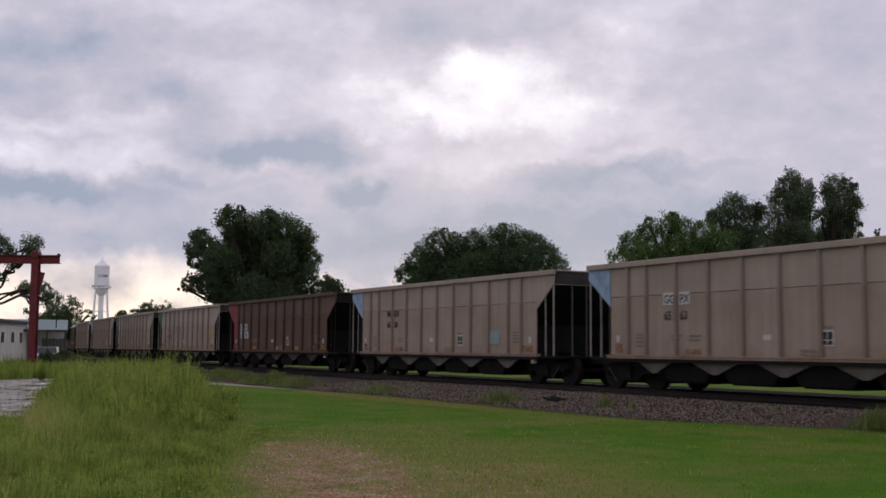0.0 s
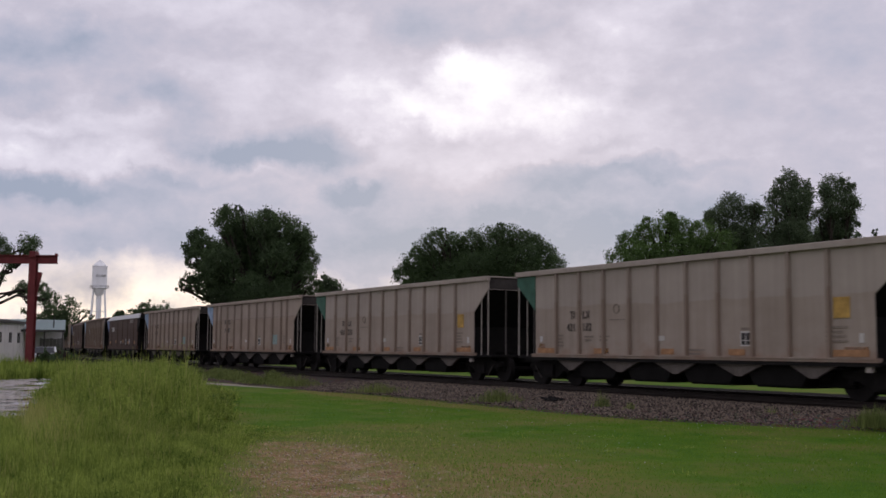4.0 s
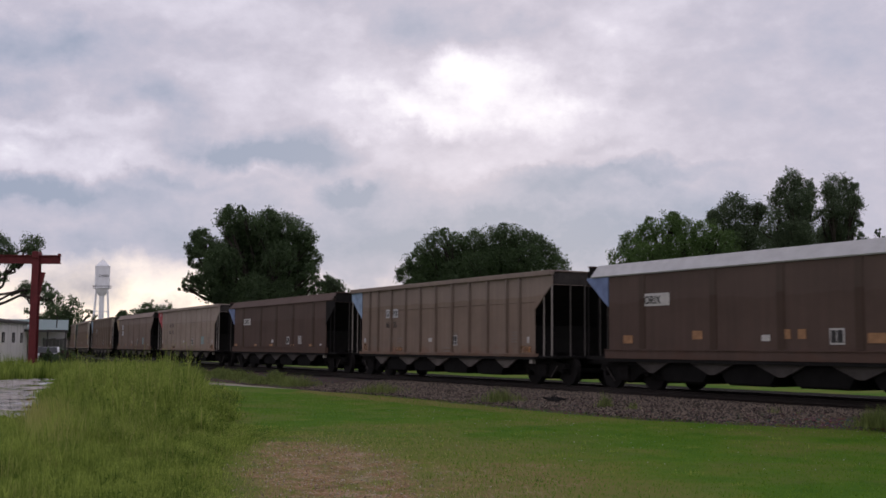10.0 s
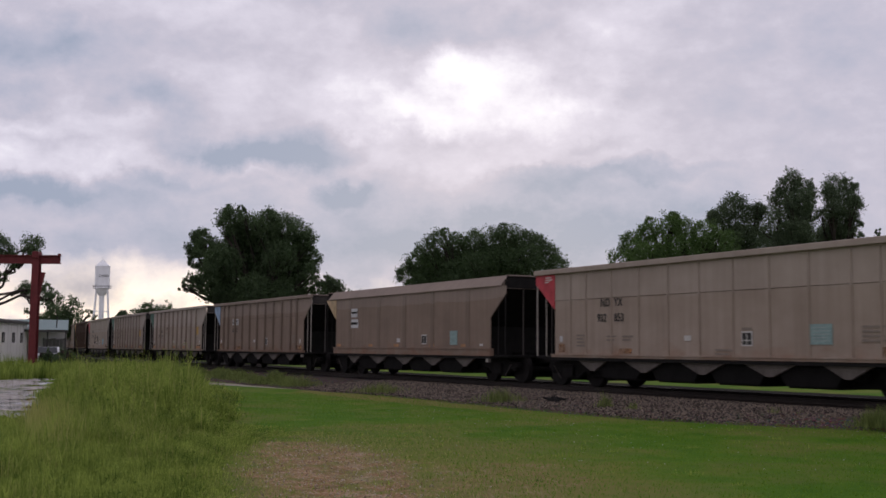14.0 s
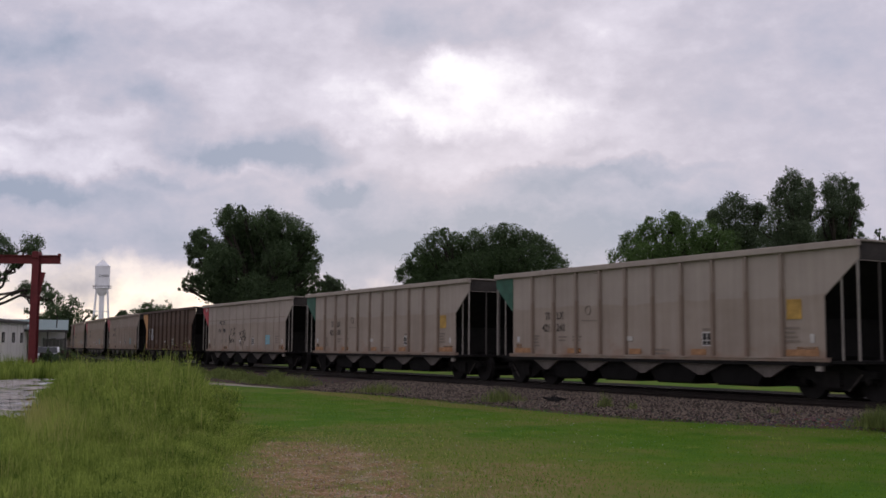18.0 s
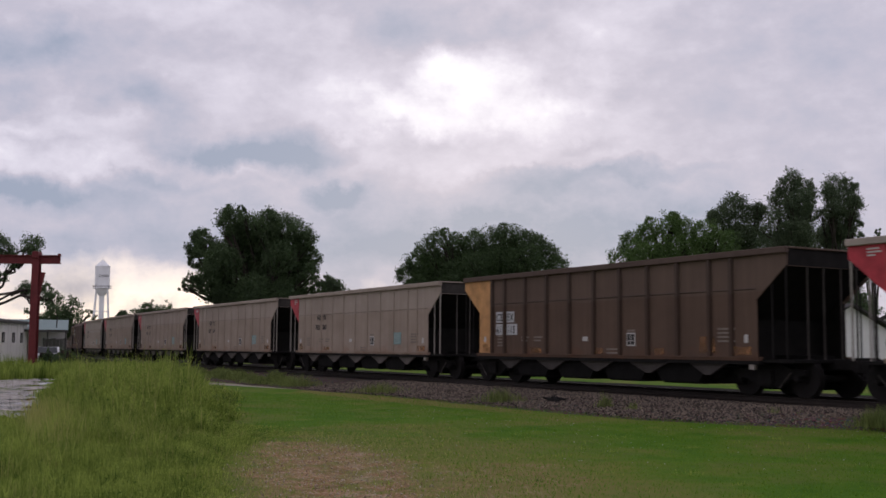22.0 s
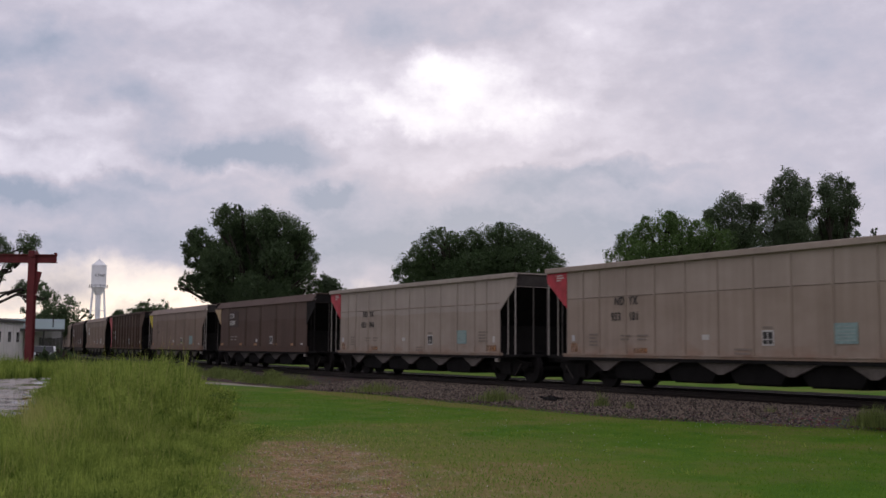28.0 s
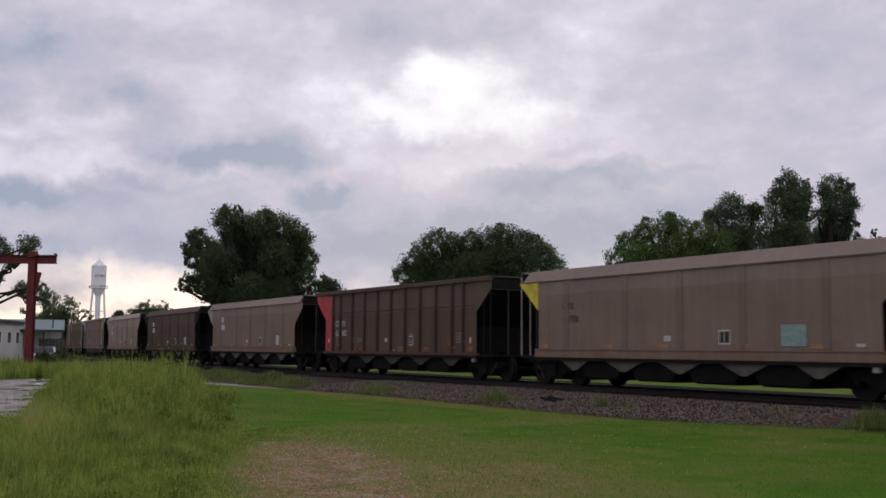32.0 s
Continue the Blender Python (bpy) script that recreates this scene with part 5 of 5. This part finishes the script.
def stones():
    rng = np.random.default_rng(11)
    x = rng.uniform(-38, -9, 42000)
    e = np.array([near_edge(q) for q in x])
    y = e - 0.12 + rng.random(len(x)) ** 0.85 * (19.67 - e)
    z = np.array([ballast_height(a, b) for a, b in zip(x, y)]) + 0.015
    stone_field("ballast_stones", "loose grey-brown crushed stones beside the rails", np.stack([x, y, z], 1), 0.015 + 0.03 * rng.random(len(x)) ** 1.6, STONES, 12)
    stone_field("clover_heads", "tiny pale clover heads dotted over the lawn", CLOVER[0], rng.uniform(0.005, 0.011, len(CLOVER[0])), WHITE_ROOF, 14)["category"] = "flowers"
    p, r, a = scatter(rng, 13000, (-0.30, 0.12), (10.2, 19.5), lambda r, a, g: bare(r, a) + 0.12 * g.normal(size=len(r)) < 0.85)
    stone_field("soil_pebbles", "small pale pebbles in the worn soil", p, 0.003 + 0.014 * rng.random(len(p)) ** 2.5, PEBBLES, 13)


stones()
bm = bmesh.new()
for k in range(7):
    rr = random.Random(k)
    rod(bm, (rr.uniform(-0.4, 0.0), rr.uniform(-0.1, 0.1), 0.03 + 0.02 * k), (rr.uniform(0.1, 0.45), rr.uniform(-0.12, 0.12), 0.03 + rr.uniform(0, 0.08)), 0.035, 0.025, 6)
me = bpy.data.meshes.new("timber_scrap")
bm.to_mesh(me)
bm.free()
me.materials.append(BLACK)
scrap = tagged(new("timber_scrap", me), "dark splintered timber scrap lying on the ballast", "debris")
scrap.location = (-23.7, 17.0, 0.09)


# ---- sheds, crane, water tower, house ----
SIDING = plain("cream_metal_siding", (0.72, 0.69, 0.64), 0.55, vary=0.1, scale=0.8)
SIDING_WHITE = plain("white_siding", (0.72, 0.70, 0.68), 0.6, vary=0.1, scale=0.8)
ROOF_DARK = plain("dark_roof", (0.06, 0.055, 0.05), 0.8)
ROOF_TEAL = plain("teal_metal_roof", (0.22, 0.30, 0.29), 0.55, vary=0.12)
ROOF_GREY = plain("grey_shingles", (0.055, 0.052, 0.048), 0.9)
PANE = mat_new("dark_pane", 0.08)[0]
PANE.node_tree.nodes["Principled BSDF"].inputs["Base Color"].default_value = (0.02, 0.022, 0.025, 1)
TOWER = plain("white_tank_paint", (0.94, 0.94, 0.93), 0.45, vary=0.04, scale=0.4)
CRANE = plain("red_oxide_steel", (0.14, 0.022, 0.024), 0.6, vary=0.3)
FENCE = plain("grey_fence", (0.24, 0.23, 0.22), 0.8)


def wet_drive():
    m, nt, b = mat_new("wet_gravel_drive", 0.6)
    v = coords(nt)
    pud = ramp(nt, noise_tex(nt, v, 0.8, 6, 0.65), [(0.48, 0.0), (0.55, 1.0)])
    grit = noise_tex(nt, v, 5, 6, 0.75)
    nt.links.new(mix(nt, pud, ramp(nt, grit, [(0.38, (0.10, 0.085, 0.07)), (0.5, (0.30, 0.26, 0.22)), (0.62, (0.62, 0.57, 0.52))]), (0.07, 0.065, 0.06)), b.inputs["Base Color"])
    nt.links.new(ramp(nt, pud, [(0.0, 0.75), (1.0, 0.06)]), b.inputs["Roughness"])
    b.inputs["Specular IOR Level"].default_value = 0.5
    n = node(nt, "ShaderNodeBump", Distance=0.03)
    nt.links.new(sum_of(nt, "MULTIPLY", sum_of(nt, "SUBTRACT", 1.0, pud), 0.8), n.inputs["Strength"])
    nt.links.new(grit, n.inputs["Height"])
    nt.links.new(n.outputs[0], b.inputs["Normal"])
    bm = bmesh.new()
    rows = []
    for k in range(25):
        a = 22.5 + k * 1.1
        inner = -a * (0.367 - 0.0002 * k) + 0.35 * math.sin(a * 1.3) + 0.2 * math.sin(a * 3.1)
        rows.append([bm.verts.new(spot(inner - w, a, 0.012 if 0 < j < 5 else -0.03)) for j, w in enumerate((0, 0.3, 4, 8, 11.7, 12))])
    for p, q in zip(rows, rows[1:]):
        for j in range(5):
            bm.faces.new((p[j], p[j + 1], q[j + 1], q[j]))
    bmesh.ops.recalc_face_normals(bm, faces=bm.faces[:])
    me = bpy.data.meshes.new("wet_drive")
    bm.to_mesh(me)
    bm.free()
    me.materials.append(m)
    tagged(new("wet_drive", me), "wet gravel drive with shallow puddles", "drive", kind="structure")


def crane():
    c = thing("gantry_crane", "dark red steel gantry post with a long runway beam", "crane", at=spot(-22.7, 60), turn=90 - YAW)
    part("post", bevelled(boxes(((-0.2, -0.2, -0.1), (0.2, -0.16, 6.35)), ((-0.2, 0.16, -0.1), (0.2, 0.2, 6.35)), ((-0.02, -0.16, -0.1), (0.02, 0.16, 6.35))), 0.008), CRANE, c)
    part("beam", bevelled(boxes(((-9.0, -0.16, 6.05), (1.32, 0.16, 6.1)), ((-9.0, -0.02, 6.1), (1.32, 0.02, 6.48)), ((-9.0, -0.16, 6.48), (1.32, 0.16, 6.53))), 0.008), CRANE, c)
    part("post_cap", bevelled(boxes(((-0.17, -0.3, 6.35), (0.17, 0.3, 6.72))), 0.02), CRANE, c)
    part("knee_brace", slab(bmesh.new(), [(0.2, 5.6), (0.5, 5.55), (0.42, 5.2), (0.2, 4.2)], 1, -0.08, 0.08), CRANE, c)
    part("base_plate", boxes(((-0.4, -0.4, -0.1), (0.4, 0.4, 0.05))), CRANE, c)
    part("end_stop", boxes(((1.2, -0.12, 6.535), (1.3, 0.12, 6.62))), CRANE, c)
    for x in (-6.0, -3.0):
        part("stiffener", boxes(((x, -0.15, 6.1), (x + 0.02, 0.15, 6.48))), CRANE, c)


def metal_shed():
    s = thing("metal_shed", "long cream metal shed with three narrow dark windows", "shed")
    a, b = spot(-28.0, 60), spot(-29.0, 75.5)
    d = (b - a).normalized()
    n = Vector((-d.y, d.x, 0))
    if n.dot(AXIS) > 0:
        n = -n                       # away from the viewer's side
    L, W, H = (b - a).length, 11.0, 3.0
    m = Matrix((( d.x, n.x, 0, a.x), (d.y, n.y, 0, a.y), (0, 0, 1, 0), (0, 0, 0, 1)))
    s.matrix_world = m
    slots = (10.35, 12.35, 14.05)
    cuts = [0.0]
    for x in slots:
        cuts += [x, x + 0.42]
    cuts.append(L)
    for i in range(0, len(cuts), 2):
        part("wall_panel", boxes(((cuts[i], 0, -0.1), (cuts[i + 1], 0.15, H))), SIDING, s)
    for x in slots:
        part("wall_panel", boxes(((x, 0, -0.1), (x + 0.42, 0.15, 1.72))), SIDING, s)
        part("wall_panel", boxes(((x, 0, 2.32), (x + 0.42, 0.15, H))), SIDING, s)
    part("wall", boxes(((L - 0.15, 0.15, -0.1), (L, W, H))), SIDING, s)
    part("wall", boxes(((0, 0.15, -0.1), (0.15, W, H))), SIDING, s)
    part("wall", boxes(((0.15, W - 0.15, -0.1), (L - 0.15, W, H))), SIDING, s)
    part("roof", slab(bmesh.new(), [(-0.3, H - 0.02), (-0.3, H + 0.12), (W / 2, H + 0.75), (W + 0.3, H + 0.12), (W + 0.3, H - 0.02)], 0, -0.3, L + 0.3), ROOF_DARK, s, "dark low-pitched metal roof")
    seam = bmesh.new()
    box(seam, (0, -0.02, 0), (0.04, 0, H - 0.03))
    me = bpy.data.meshes.new("siding_rib")
    seam.to_mesh(me)
    seam.free()
    me.materials.append(SIDING)
    k = 0.3
    while k < L - 0.2:
        if not any(x - 0.1 < k < x + 0.5 for x in slots):
            ob = part("siding_rib", me, None, s)
            ob.location = (k, 0, 0)
        k += 0.62
    for x in slots:
        w = part("window", boxes(((x, -0.03, 1.68), (x + 0.42, 0.03, 1.72)), ((x, -0.03, 2.32), (x + 0.42, 0.03, 2.36)), ((x - 0.03, -0.03, 1.68), (x, 0.03, 2.36)), ((x + 0.42, -0.03, 1.68), (x + 0.45, 0.03, 2.36))), ROOF_DARK, s)
        part("pane", boxes(((x, 0.05, 1.72), (x + 0.42, 0.07, 2.32))), PANE, w)
    for k, x in enumerate((8.3, 12.0)):
        part("roof_pipe", rod(bmesh.new(), (x, 1.2, H + 0.1), (x, 1.2, H + 0.95), 0.05, None, 8), ROOF_DARK, s)
    part("door_frame", boxes(((6.4, -0.04, 0), (6.5, 0, 2.4)), ((9.4, -0.04, 0), (9.5, 0, 2.4)), ((6.4, -0.04, 2.4), (9.5, 0, 2.5))), SIDING_WHITE, s)
    part("door", boxes(((6.5, -0.02, 0), (9.4, -0.002, 2.4))), SIDING, s, "closed cream sliding door")


def teal_shed():
    s = thing("teal_roof_shed", "low open-fronted shed with a pale teal metal roof", "shed", at=spot(-26.5, 76), turn=109 - YAW)
    part("roof", slab(bmesh.new(), [(-0.4, 2.52), (-0.4, 2.6), (4.3, 3.40), (8.8, 2.6), (8.8, 2.52), (4.3, 3.32)], 0, -5.2, 0.15), ROOF_TEAL, s, "pale teal corrugated metal roof")
    for k in range(14):
        part("roof_rib", slab(bmesh.new(), [(-0.41, 2.605), (-0.41, 2.63), (4.3, 3.43), (4.3, 3.405)], 0, -5.15 + 0.4 * k, -5.11 + 0.4 * k), ROOF_TEAL, s)
    part("fascia", boxes(((-5.2, -0.43, 2.44), (0.15, -0.405, 2.6))), ROOF_DARK, s)
    part("back_wall", boxes(((-5.1, 3.9, -0.1), (0.05, 4.05, 3.2))), SIDING_WHITE, s)
    part("end_wall", boxes(((-5.1, 4.06, -0.1), (-4.95, 8.4, 2.5))), SIDING_WHITE, s)
    for x in (-5.05, -3.3, -1.25, -0.05):
        part("post", boxes(((x, -0.2, -0.1), (x + 0.1, -0.1, 2.53))), ROOF_DARK, s)
    part("roof_pipe", rod(bmesh.new(), (-0.62, 0.6, 2.6), (-0.62, 0.6, 3.5), 0.04, None, 8), ROOF_DARK, s)
    f = thing("board_fence", "grey board fence in front of the shed", "fence", at=spot(-32.2, 79.2), turn=-YAW)
    for k in range(18):
        part("board", boxes(((0, 0.26 * k, -0.05), (0.03, 0.26 * k + 0.24, 1.98 + 0.03 * (k % 3)))), FENCE, f)
    for z in (0.5, 1.35):
        part("rail", boxes(((0.032, 0, z), (0.07, 4.66, z + 0.09))), FENCE, f)


def water_tower():
    t = thing("water_tower", "white steel water tower with a cone roof on tall legs", "water tower", at=spot(-167.8, 530))
    Z0 = 28.2
    def cone(z0, z1, r0, r1, n=32):
        return rod(bmesh.new(), (0, 0, z0), (0, 0, z1), r0, r1, n)
    part("tank", cone(Z0 + 1.7, Z0 + 12.4, 3.55, 3.55), TOWER, t)
    part("tank_bottom", rod(cone(Z0 - 2.2, Z0 - 0.4, 1.3, 2.55), (0, 0, Z0 - 0.4), (0, 0, Z0 + 1.7), 2.55, 3.5, 32), TOWER, t)
    part("roof", cone(Z0 + 12.4, Z0 + 15.6, 3.75, 0.25), TOWER, t)
    part("finial", rod(bmesh.new(), (0, 0, Z0 + 15.6), (0, 0, Z0 + 17.2), 0.12, 0.05), TOWER, t)
    part("riser", cone(0, Z0 - 2.1, 1.25, 1.25), TOWER, t)
    for k in range(4):
        a = k * math.pi / 2 + 0.5
        c, s = math.cos(a), math.sin(a)
        part("leg", rod(bmesh.new(), (6.3 * c, 6.3 * s, -0.1), (3.5 * c, 3.5 * s, Z0 + 3.0), 0.32, 0.28, 10), TOWER, t)
        b = a + math.pi / 2
        for z, r0, z2, r1 in ((9.5, 5.44, 18.5, 4.63), (18.5, 4.63, Z0, 3.77)):
            part("cross_rod", rod(bmesh.new(), (r0 * c, r0 * s, z), (r1 * math.cos(b), r1 * math.sin(b), z2), 0.05, None, 5), TOWER, t)
        for z, r in ((9.5, 5.44), (18.5, 4.63)):
            part("strut", rod(bmesh.new(), (r * c, r * s, z), (r * math.cos(b), r * math.sin(b), z), 0.12, None, 6), TOWER, t)
    part("balcony", cone(Z0 + 1.5, Z0 + 1.68, 4.5, 4.5), TOWER, t)
    for z in (2.25, 2.8):
        bm = bmesh.new()
        for k in range(24):
            a, b = k * math.tau / 24, (k + 1) * math.tau / 24
            rod(bm, (4.42 * math.cos(a), 4.42 * math.sin(a), Z0 + z), (4.42 * math.cos(b), 4.42 * math.sin(b), Z0 + z), 0.06, None, 5)
        part("balcony_rail", bm, DARK_STEEL, t)
    for k in range(12):
        a = k * math.tau / 12
        part("baluster", rod(bmesh.new(), (4.42 * math.cos(a), 4.42 * math.sin(a), Z0 + 1.65), (4.42 * math.cos(a), 4.42 * math.sin(a), Z0 + 2.82), 0.06, None, 5), DARK_STEEL, t)
    # the name runs on round the tank; only its first letters face this way
    face = math.atan2(-t.location.y, -t.location.x)
    for i, ch in enumerate("CHAP"):
        a = face - 0.50 + 0.37 * i
        me = lettering(ch, 1.35, INK, 1.0)
        ob = part("letter", me, None, t)
        ob.matrix_local = Matrix.Translation((3.57 * math.cos(a), 3.57 * math.sin(a), Z0 + 6.9)) @ Matrix.Rotation(a + math.pi / 2, 4, "Z")


def parked_car():
    m, nt, b = mat_new("silver_car_paint", 0.3, 0.4)
    b.inputs["Base Color"].default_value = (0.6, 0.61, 0.62, 1)
    c = thing("parked_car", "silver parked saloon car among the weeds by the sheds", "car", at=spot(-26.45, 72), turn=math.degrees(math.atan2(-spot(-26.45, 72).y, -spot(-26.45, 72).x)) + 6)
    prof = [(-2.2, 0.35), (-2.22, 0.75), (-2.0, 0.95), (-1.35, 1.0), (-0.75, 1.42), (0.55, 1.42), (1.2, 0.98), (2.1, 0.82), (2.2, 0.6), (2.18, 0.35)]
    part("body", bevelled(slab(bmesh.new(), prof, 1, -0.85, 0.85), 0.06), m, c)
    part("windscreen", slab(bmesh.new(), [(0.6, 1.40), (1.18, 1.02), (1.20, 1.03), (0.62, 1.41)], 1, -0.68, 0.68), PANE, c)
    part("rear_window", slab(bmesh.new(), [(-0.82, 1.40), (-1.32, 1.03), (-1.34, 1.04), (-0.84, 1.41)], 1, -0.66, 0.66), PANE, c)
    for y in (-0.856, 0.852):
        part("side_window", slab(bmesh.new(), [(-1.05, 1.03), (-0.7, 1.36), (0.5, 1.36), (0.98, 1.03)], 1, y, y + 0.004), PANE, c)
    for x in (-1.35, 1.4):
        for y in (-0.78, 0.78):
            w = part("wheel", rod(bmesh.new(), (x, y - 0.1, 0.31), (x, y + 0.1, 0.31), 0.31, None, 18), BLACK, c)
            part("rim", rod(bmesh.new(), (x, y - 0.105, 0.31), (x, y + 0.105, 0.31), 0.19, None, 14), STEEL, w)
    for y in (-0.62, 0.62):
        part("headlight", bevelled(boxes(((2.1, y - 0.16, 0.62), (2.2, y + 0.16, 0.76))), 0.02), WHITE, c)
        part("tail_light", bevelled(boxes(((-2.23, y - 0.15, 0.7), (-2.15, y + 0.15, 0.85))), 0.02), RED_DARK, c)
    part("bumper", bevelled(boxes(((2.12, -0.85, 0.36), (2.26, 0.85, 0.52))), 0.03), m, c)


def white_house():
    h = thing("white_house", "low white house with a grey shingle roof and a porch", "house", at=spot(24.5, 74), turn=-10)
    L, W, H = 10.0, 7.0, 2.7
    wins = ((-3.6, 1.0), (-1.2, 1.0), (2.8, 1.2))
    xs = [-L / 2]
    for x, w in wins:
        xs += [x, x + w]
    xs.append(L / 2)
    bm = bmesh.new()
    for i in range(0, len(xs), 2):
        box(bm, (xs[i], -W / 2, -0.1), (xs[i + 1], -W / 2 + 0.2, H))
    for x, w in wins:
        box(bm, (x, -W / 2, -0.1), (x + w, -W / 2 + 0.2, 0.9))
        box(bm, (x, -W / 2, 2.1), (x + w, -W / 2 + 0.2, H))
    part("wall", bm, SIDING_WHITE, h)
    part("wall", boxes(((-L / 2, -W / 2 + 0.2, -0.1), (-L / 2 + 0.2, W / 2, H))), SIDING_WHITE, h)
    part("wall", boxes(((L / 2 - 0.2, -W / 2 + 0.2, -0.1), (L / 2, W / 2, H))), SIDING_WHITE, h)
    part("wall", boxes(((-L / 2 + 0.2, W / 2 - 0.2, -0.1), (L / 2 - 0.2, W / 2, H))), SIDING_WHITE, h)
    part("roof", slab(bmesh.new(), [(-W / 2 - 0.5, H - 0.05), (-W / 2 - 0.5, H + 0.08), (0, H + 1.9), (W / 2 + 0.5, H + 0.08), (W / 2 + 0.5, H - 0.05), (0, H + 1.75)], 0, -L / 2 - 0.4, L / 2 + 0.4), ROOF_GREY, h, "grey shingle roof")
    for x in (-L / 2 + 0.05, L / 2 - 0.15):
        part("gable", slab(bmesh.new(), [(-W / 2, H), (0, H + 1.74), (W / 2, H)], 0, x, x + 0.1), SIDING_WHITE, h)
    for x, w in wins:
        fr = part("window", boxes(((x, -W / 2 - 0.03, 0.85), (x + w, -W / 2 + 0.05, 0.9)), ((x, -W / 2 - 0.03, 2.1), (x + w, -W / 2 + 0.05, 2.16)), ((x + w / 2 - 0.03, -W / 2 + 0.02, 0.9), (x + w / 2 + 0.03, -W / 2 + 0.05, 2.1))), SIDING_WHITE, h)
        part("pane", boxes(((x, -W / 2 + 0.08, 0.9), (x + w, -W / 2 + 0.1, 2.1))), PANE, fr)
    part("door", boxes(((0.9, -W / 2 - 0.03, 0.0), (1.8, -W / 2 - 0.002, 2.05))), ROOF_DARK, h, "dark front door")
    for x in (-4.6, -1.6, 1.5, 4.5):
        part("porch_post", boxes(((x, -W / 2 - 1.5, -0.05), (x + 0.12, -W / 2 - 1.38, 2.42))), SIDING_WHITE, h)
    part("porch_roof", slab(bmesh.new(), [(-W / 2 - 1.7, 2.42), (-W / 2 - 1.7, 2.5), (-W / 2 - 0.5, 2.68), (-W / 2 - 0.5, 2.6)], 0, -L / 2, L / 2), ROOF_GREY, h)
    part("porch_floor", boxes(((-L / 2, -W / 2 - 1.6, -0.05), (L / 2, -W / 2 - 0.01, 0.18))), FENCE, h)
    g = thing("white_gabled_house", "white gabled house behind shrubs", "house", at=spot(33.2, 80), turn=35)
    part("wall", boxes(((-3, -4, -0.1), (3, 4, 2.5))), SIDING_WHITE, g)
    part("gable", slab(bmesh.new(), [(-3, 2.5), (0, 3.9), (3, 2.5)], 1, -3.98, 3.98), SIDING_WHITE, g)
    part("roof", slab(bmesh.new(), [(-3.4, 2.3), (-3.4, 2.45), (0, 4.15), (3.4, 2.45), (3.4, 2.3), (0, 3.95)], 1, -4.3, 4.3), ROOF_GREY, g, "grey shingle roof")
    for x in (-1.6, 0.7):
        w = part("window", boxes(((x, -4.04, 1.0), (x + 0.9, -4.005, 2.2))), SIDING_WHITE, g)
        part("pane", boxes(((x + 0.07, -4.06, 1.07), (x + 0.83, -4.042, 2.13))), PANE, w)
    p = tagged(new("concrete_kerb", bpy.data.meshes.new("concrete_kerb")), "pale concrete kerb stone lying on the far lawn", "kerb", kind="structure")
    bm = bevelled(boxes(((-1.5, -0.4, -0.05), (1.5, 0.4, 0.14))), 0.02)
    bm.to_mesh(p.data)
    bm.free()
    p.data.materials.append(plain("pale_concrete", (0.55, 0.53, 0.50), 0.8, vary=0.12))
    p.location, p.rotation_euler = spot(14.1, 51.0), (0, 0, radians(90 - YAW))


wet_drive()
crane()
metal_shed()
teal_shed()
water_tower()
parked_car()
white_house()


# ---- what moves ----
START_X = -25.06 + HALF
DRIFT = [(0.0, 0.0), (1.2, -0.35), (2.8, -0.88), (4.4, -1.32), (6.0, -1.70), (7.6, -1.97), (9.0, -2.14), (11.0, -2.30), (13.0, -2.42), (15.5, -2.42), (17.2, -2.36),
         (19.0, -2.28), (21.0, -2.05), (23.0, -1.82), (25.0, -1.62), (27.6, -1.42), (28.6, -1.24), (30.0, -0.95), (31.4, -0.60), (32.0, -0.42)]


def rolled(t):
    a, b = zip(*DRIFT)
    return 11.536 * t + float(np.interp(t, a, b))


def car_pose(s):
    """A wagon with its two trucks on the track, its middle at the length s."""
    a, b = Vector(along(s - 6.1)[:2]), Vector(along(s + 6.1)[:2])
    m, d = (a + b) / 2, b - a
    return pose(m.x, m.y, RAIL_Z, 0, 0, math.degrees(math.atan2(d.y, d.x)))


def motions():
    for i, car in enumerate(CARS):
        walk(car, [(k * 0.8, car_pose(START_X - SPACING * i + rolled(k * 0.8))) for k in range(41)])
    last = 32 * FPS
    for k, sets in enumerate(WHEELSETS):
        first = sets[0]
        walk(first, [(f / FPS, pose((-0.89, 0.89)[k], 0, 0.455, 0, math.degrees(rolled(f / FPS) / 0.455) % 360)) for f in range(0, last + 1)])
        for w in sets[1:]:
            w.rotation_mode = "QUATERNION"
            w.animation_data_create()
            w.animation_data.action = first.animation_data.action
            w.animation_data.action_slot = first.animation_data.action_slot
    walk(SKY, [(0.0, pose(0, 0, 0)), (32.0, pose(-60 * SIN, -60 * COS, -15, 0, 0, 1.0))])


motions()
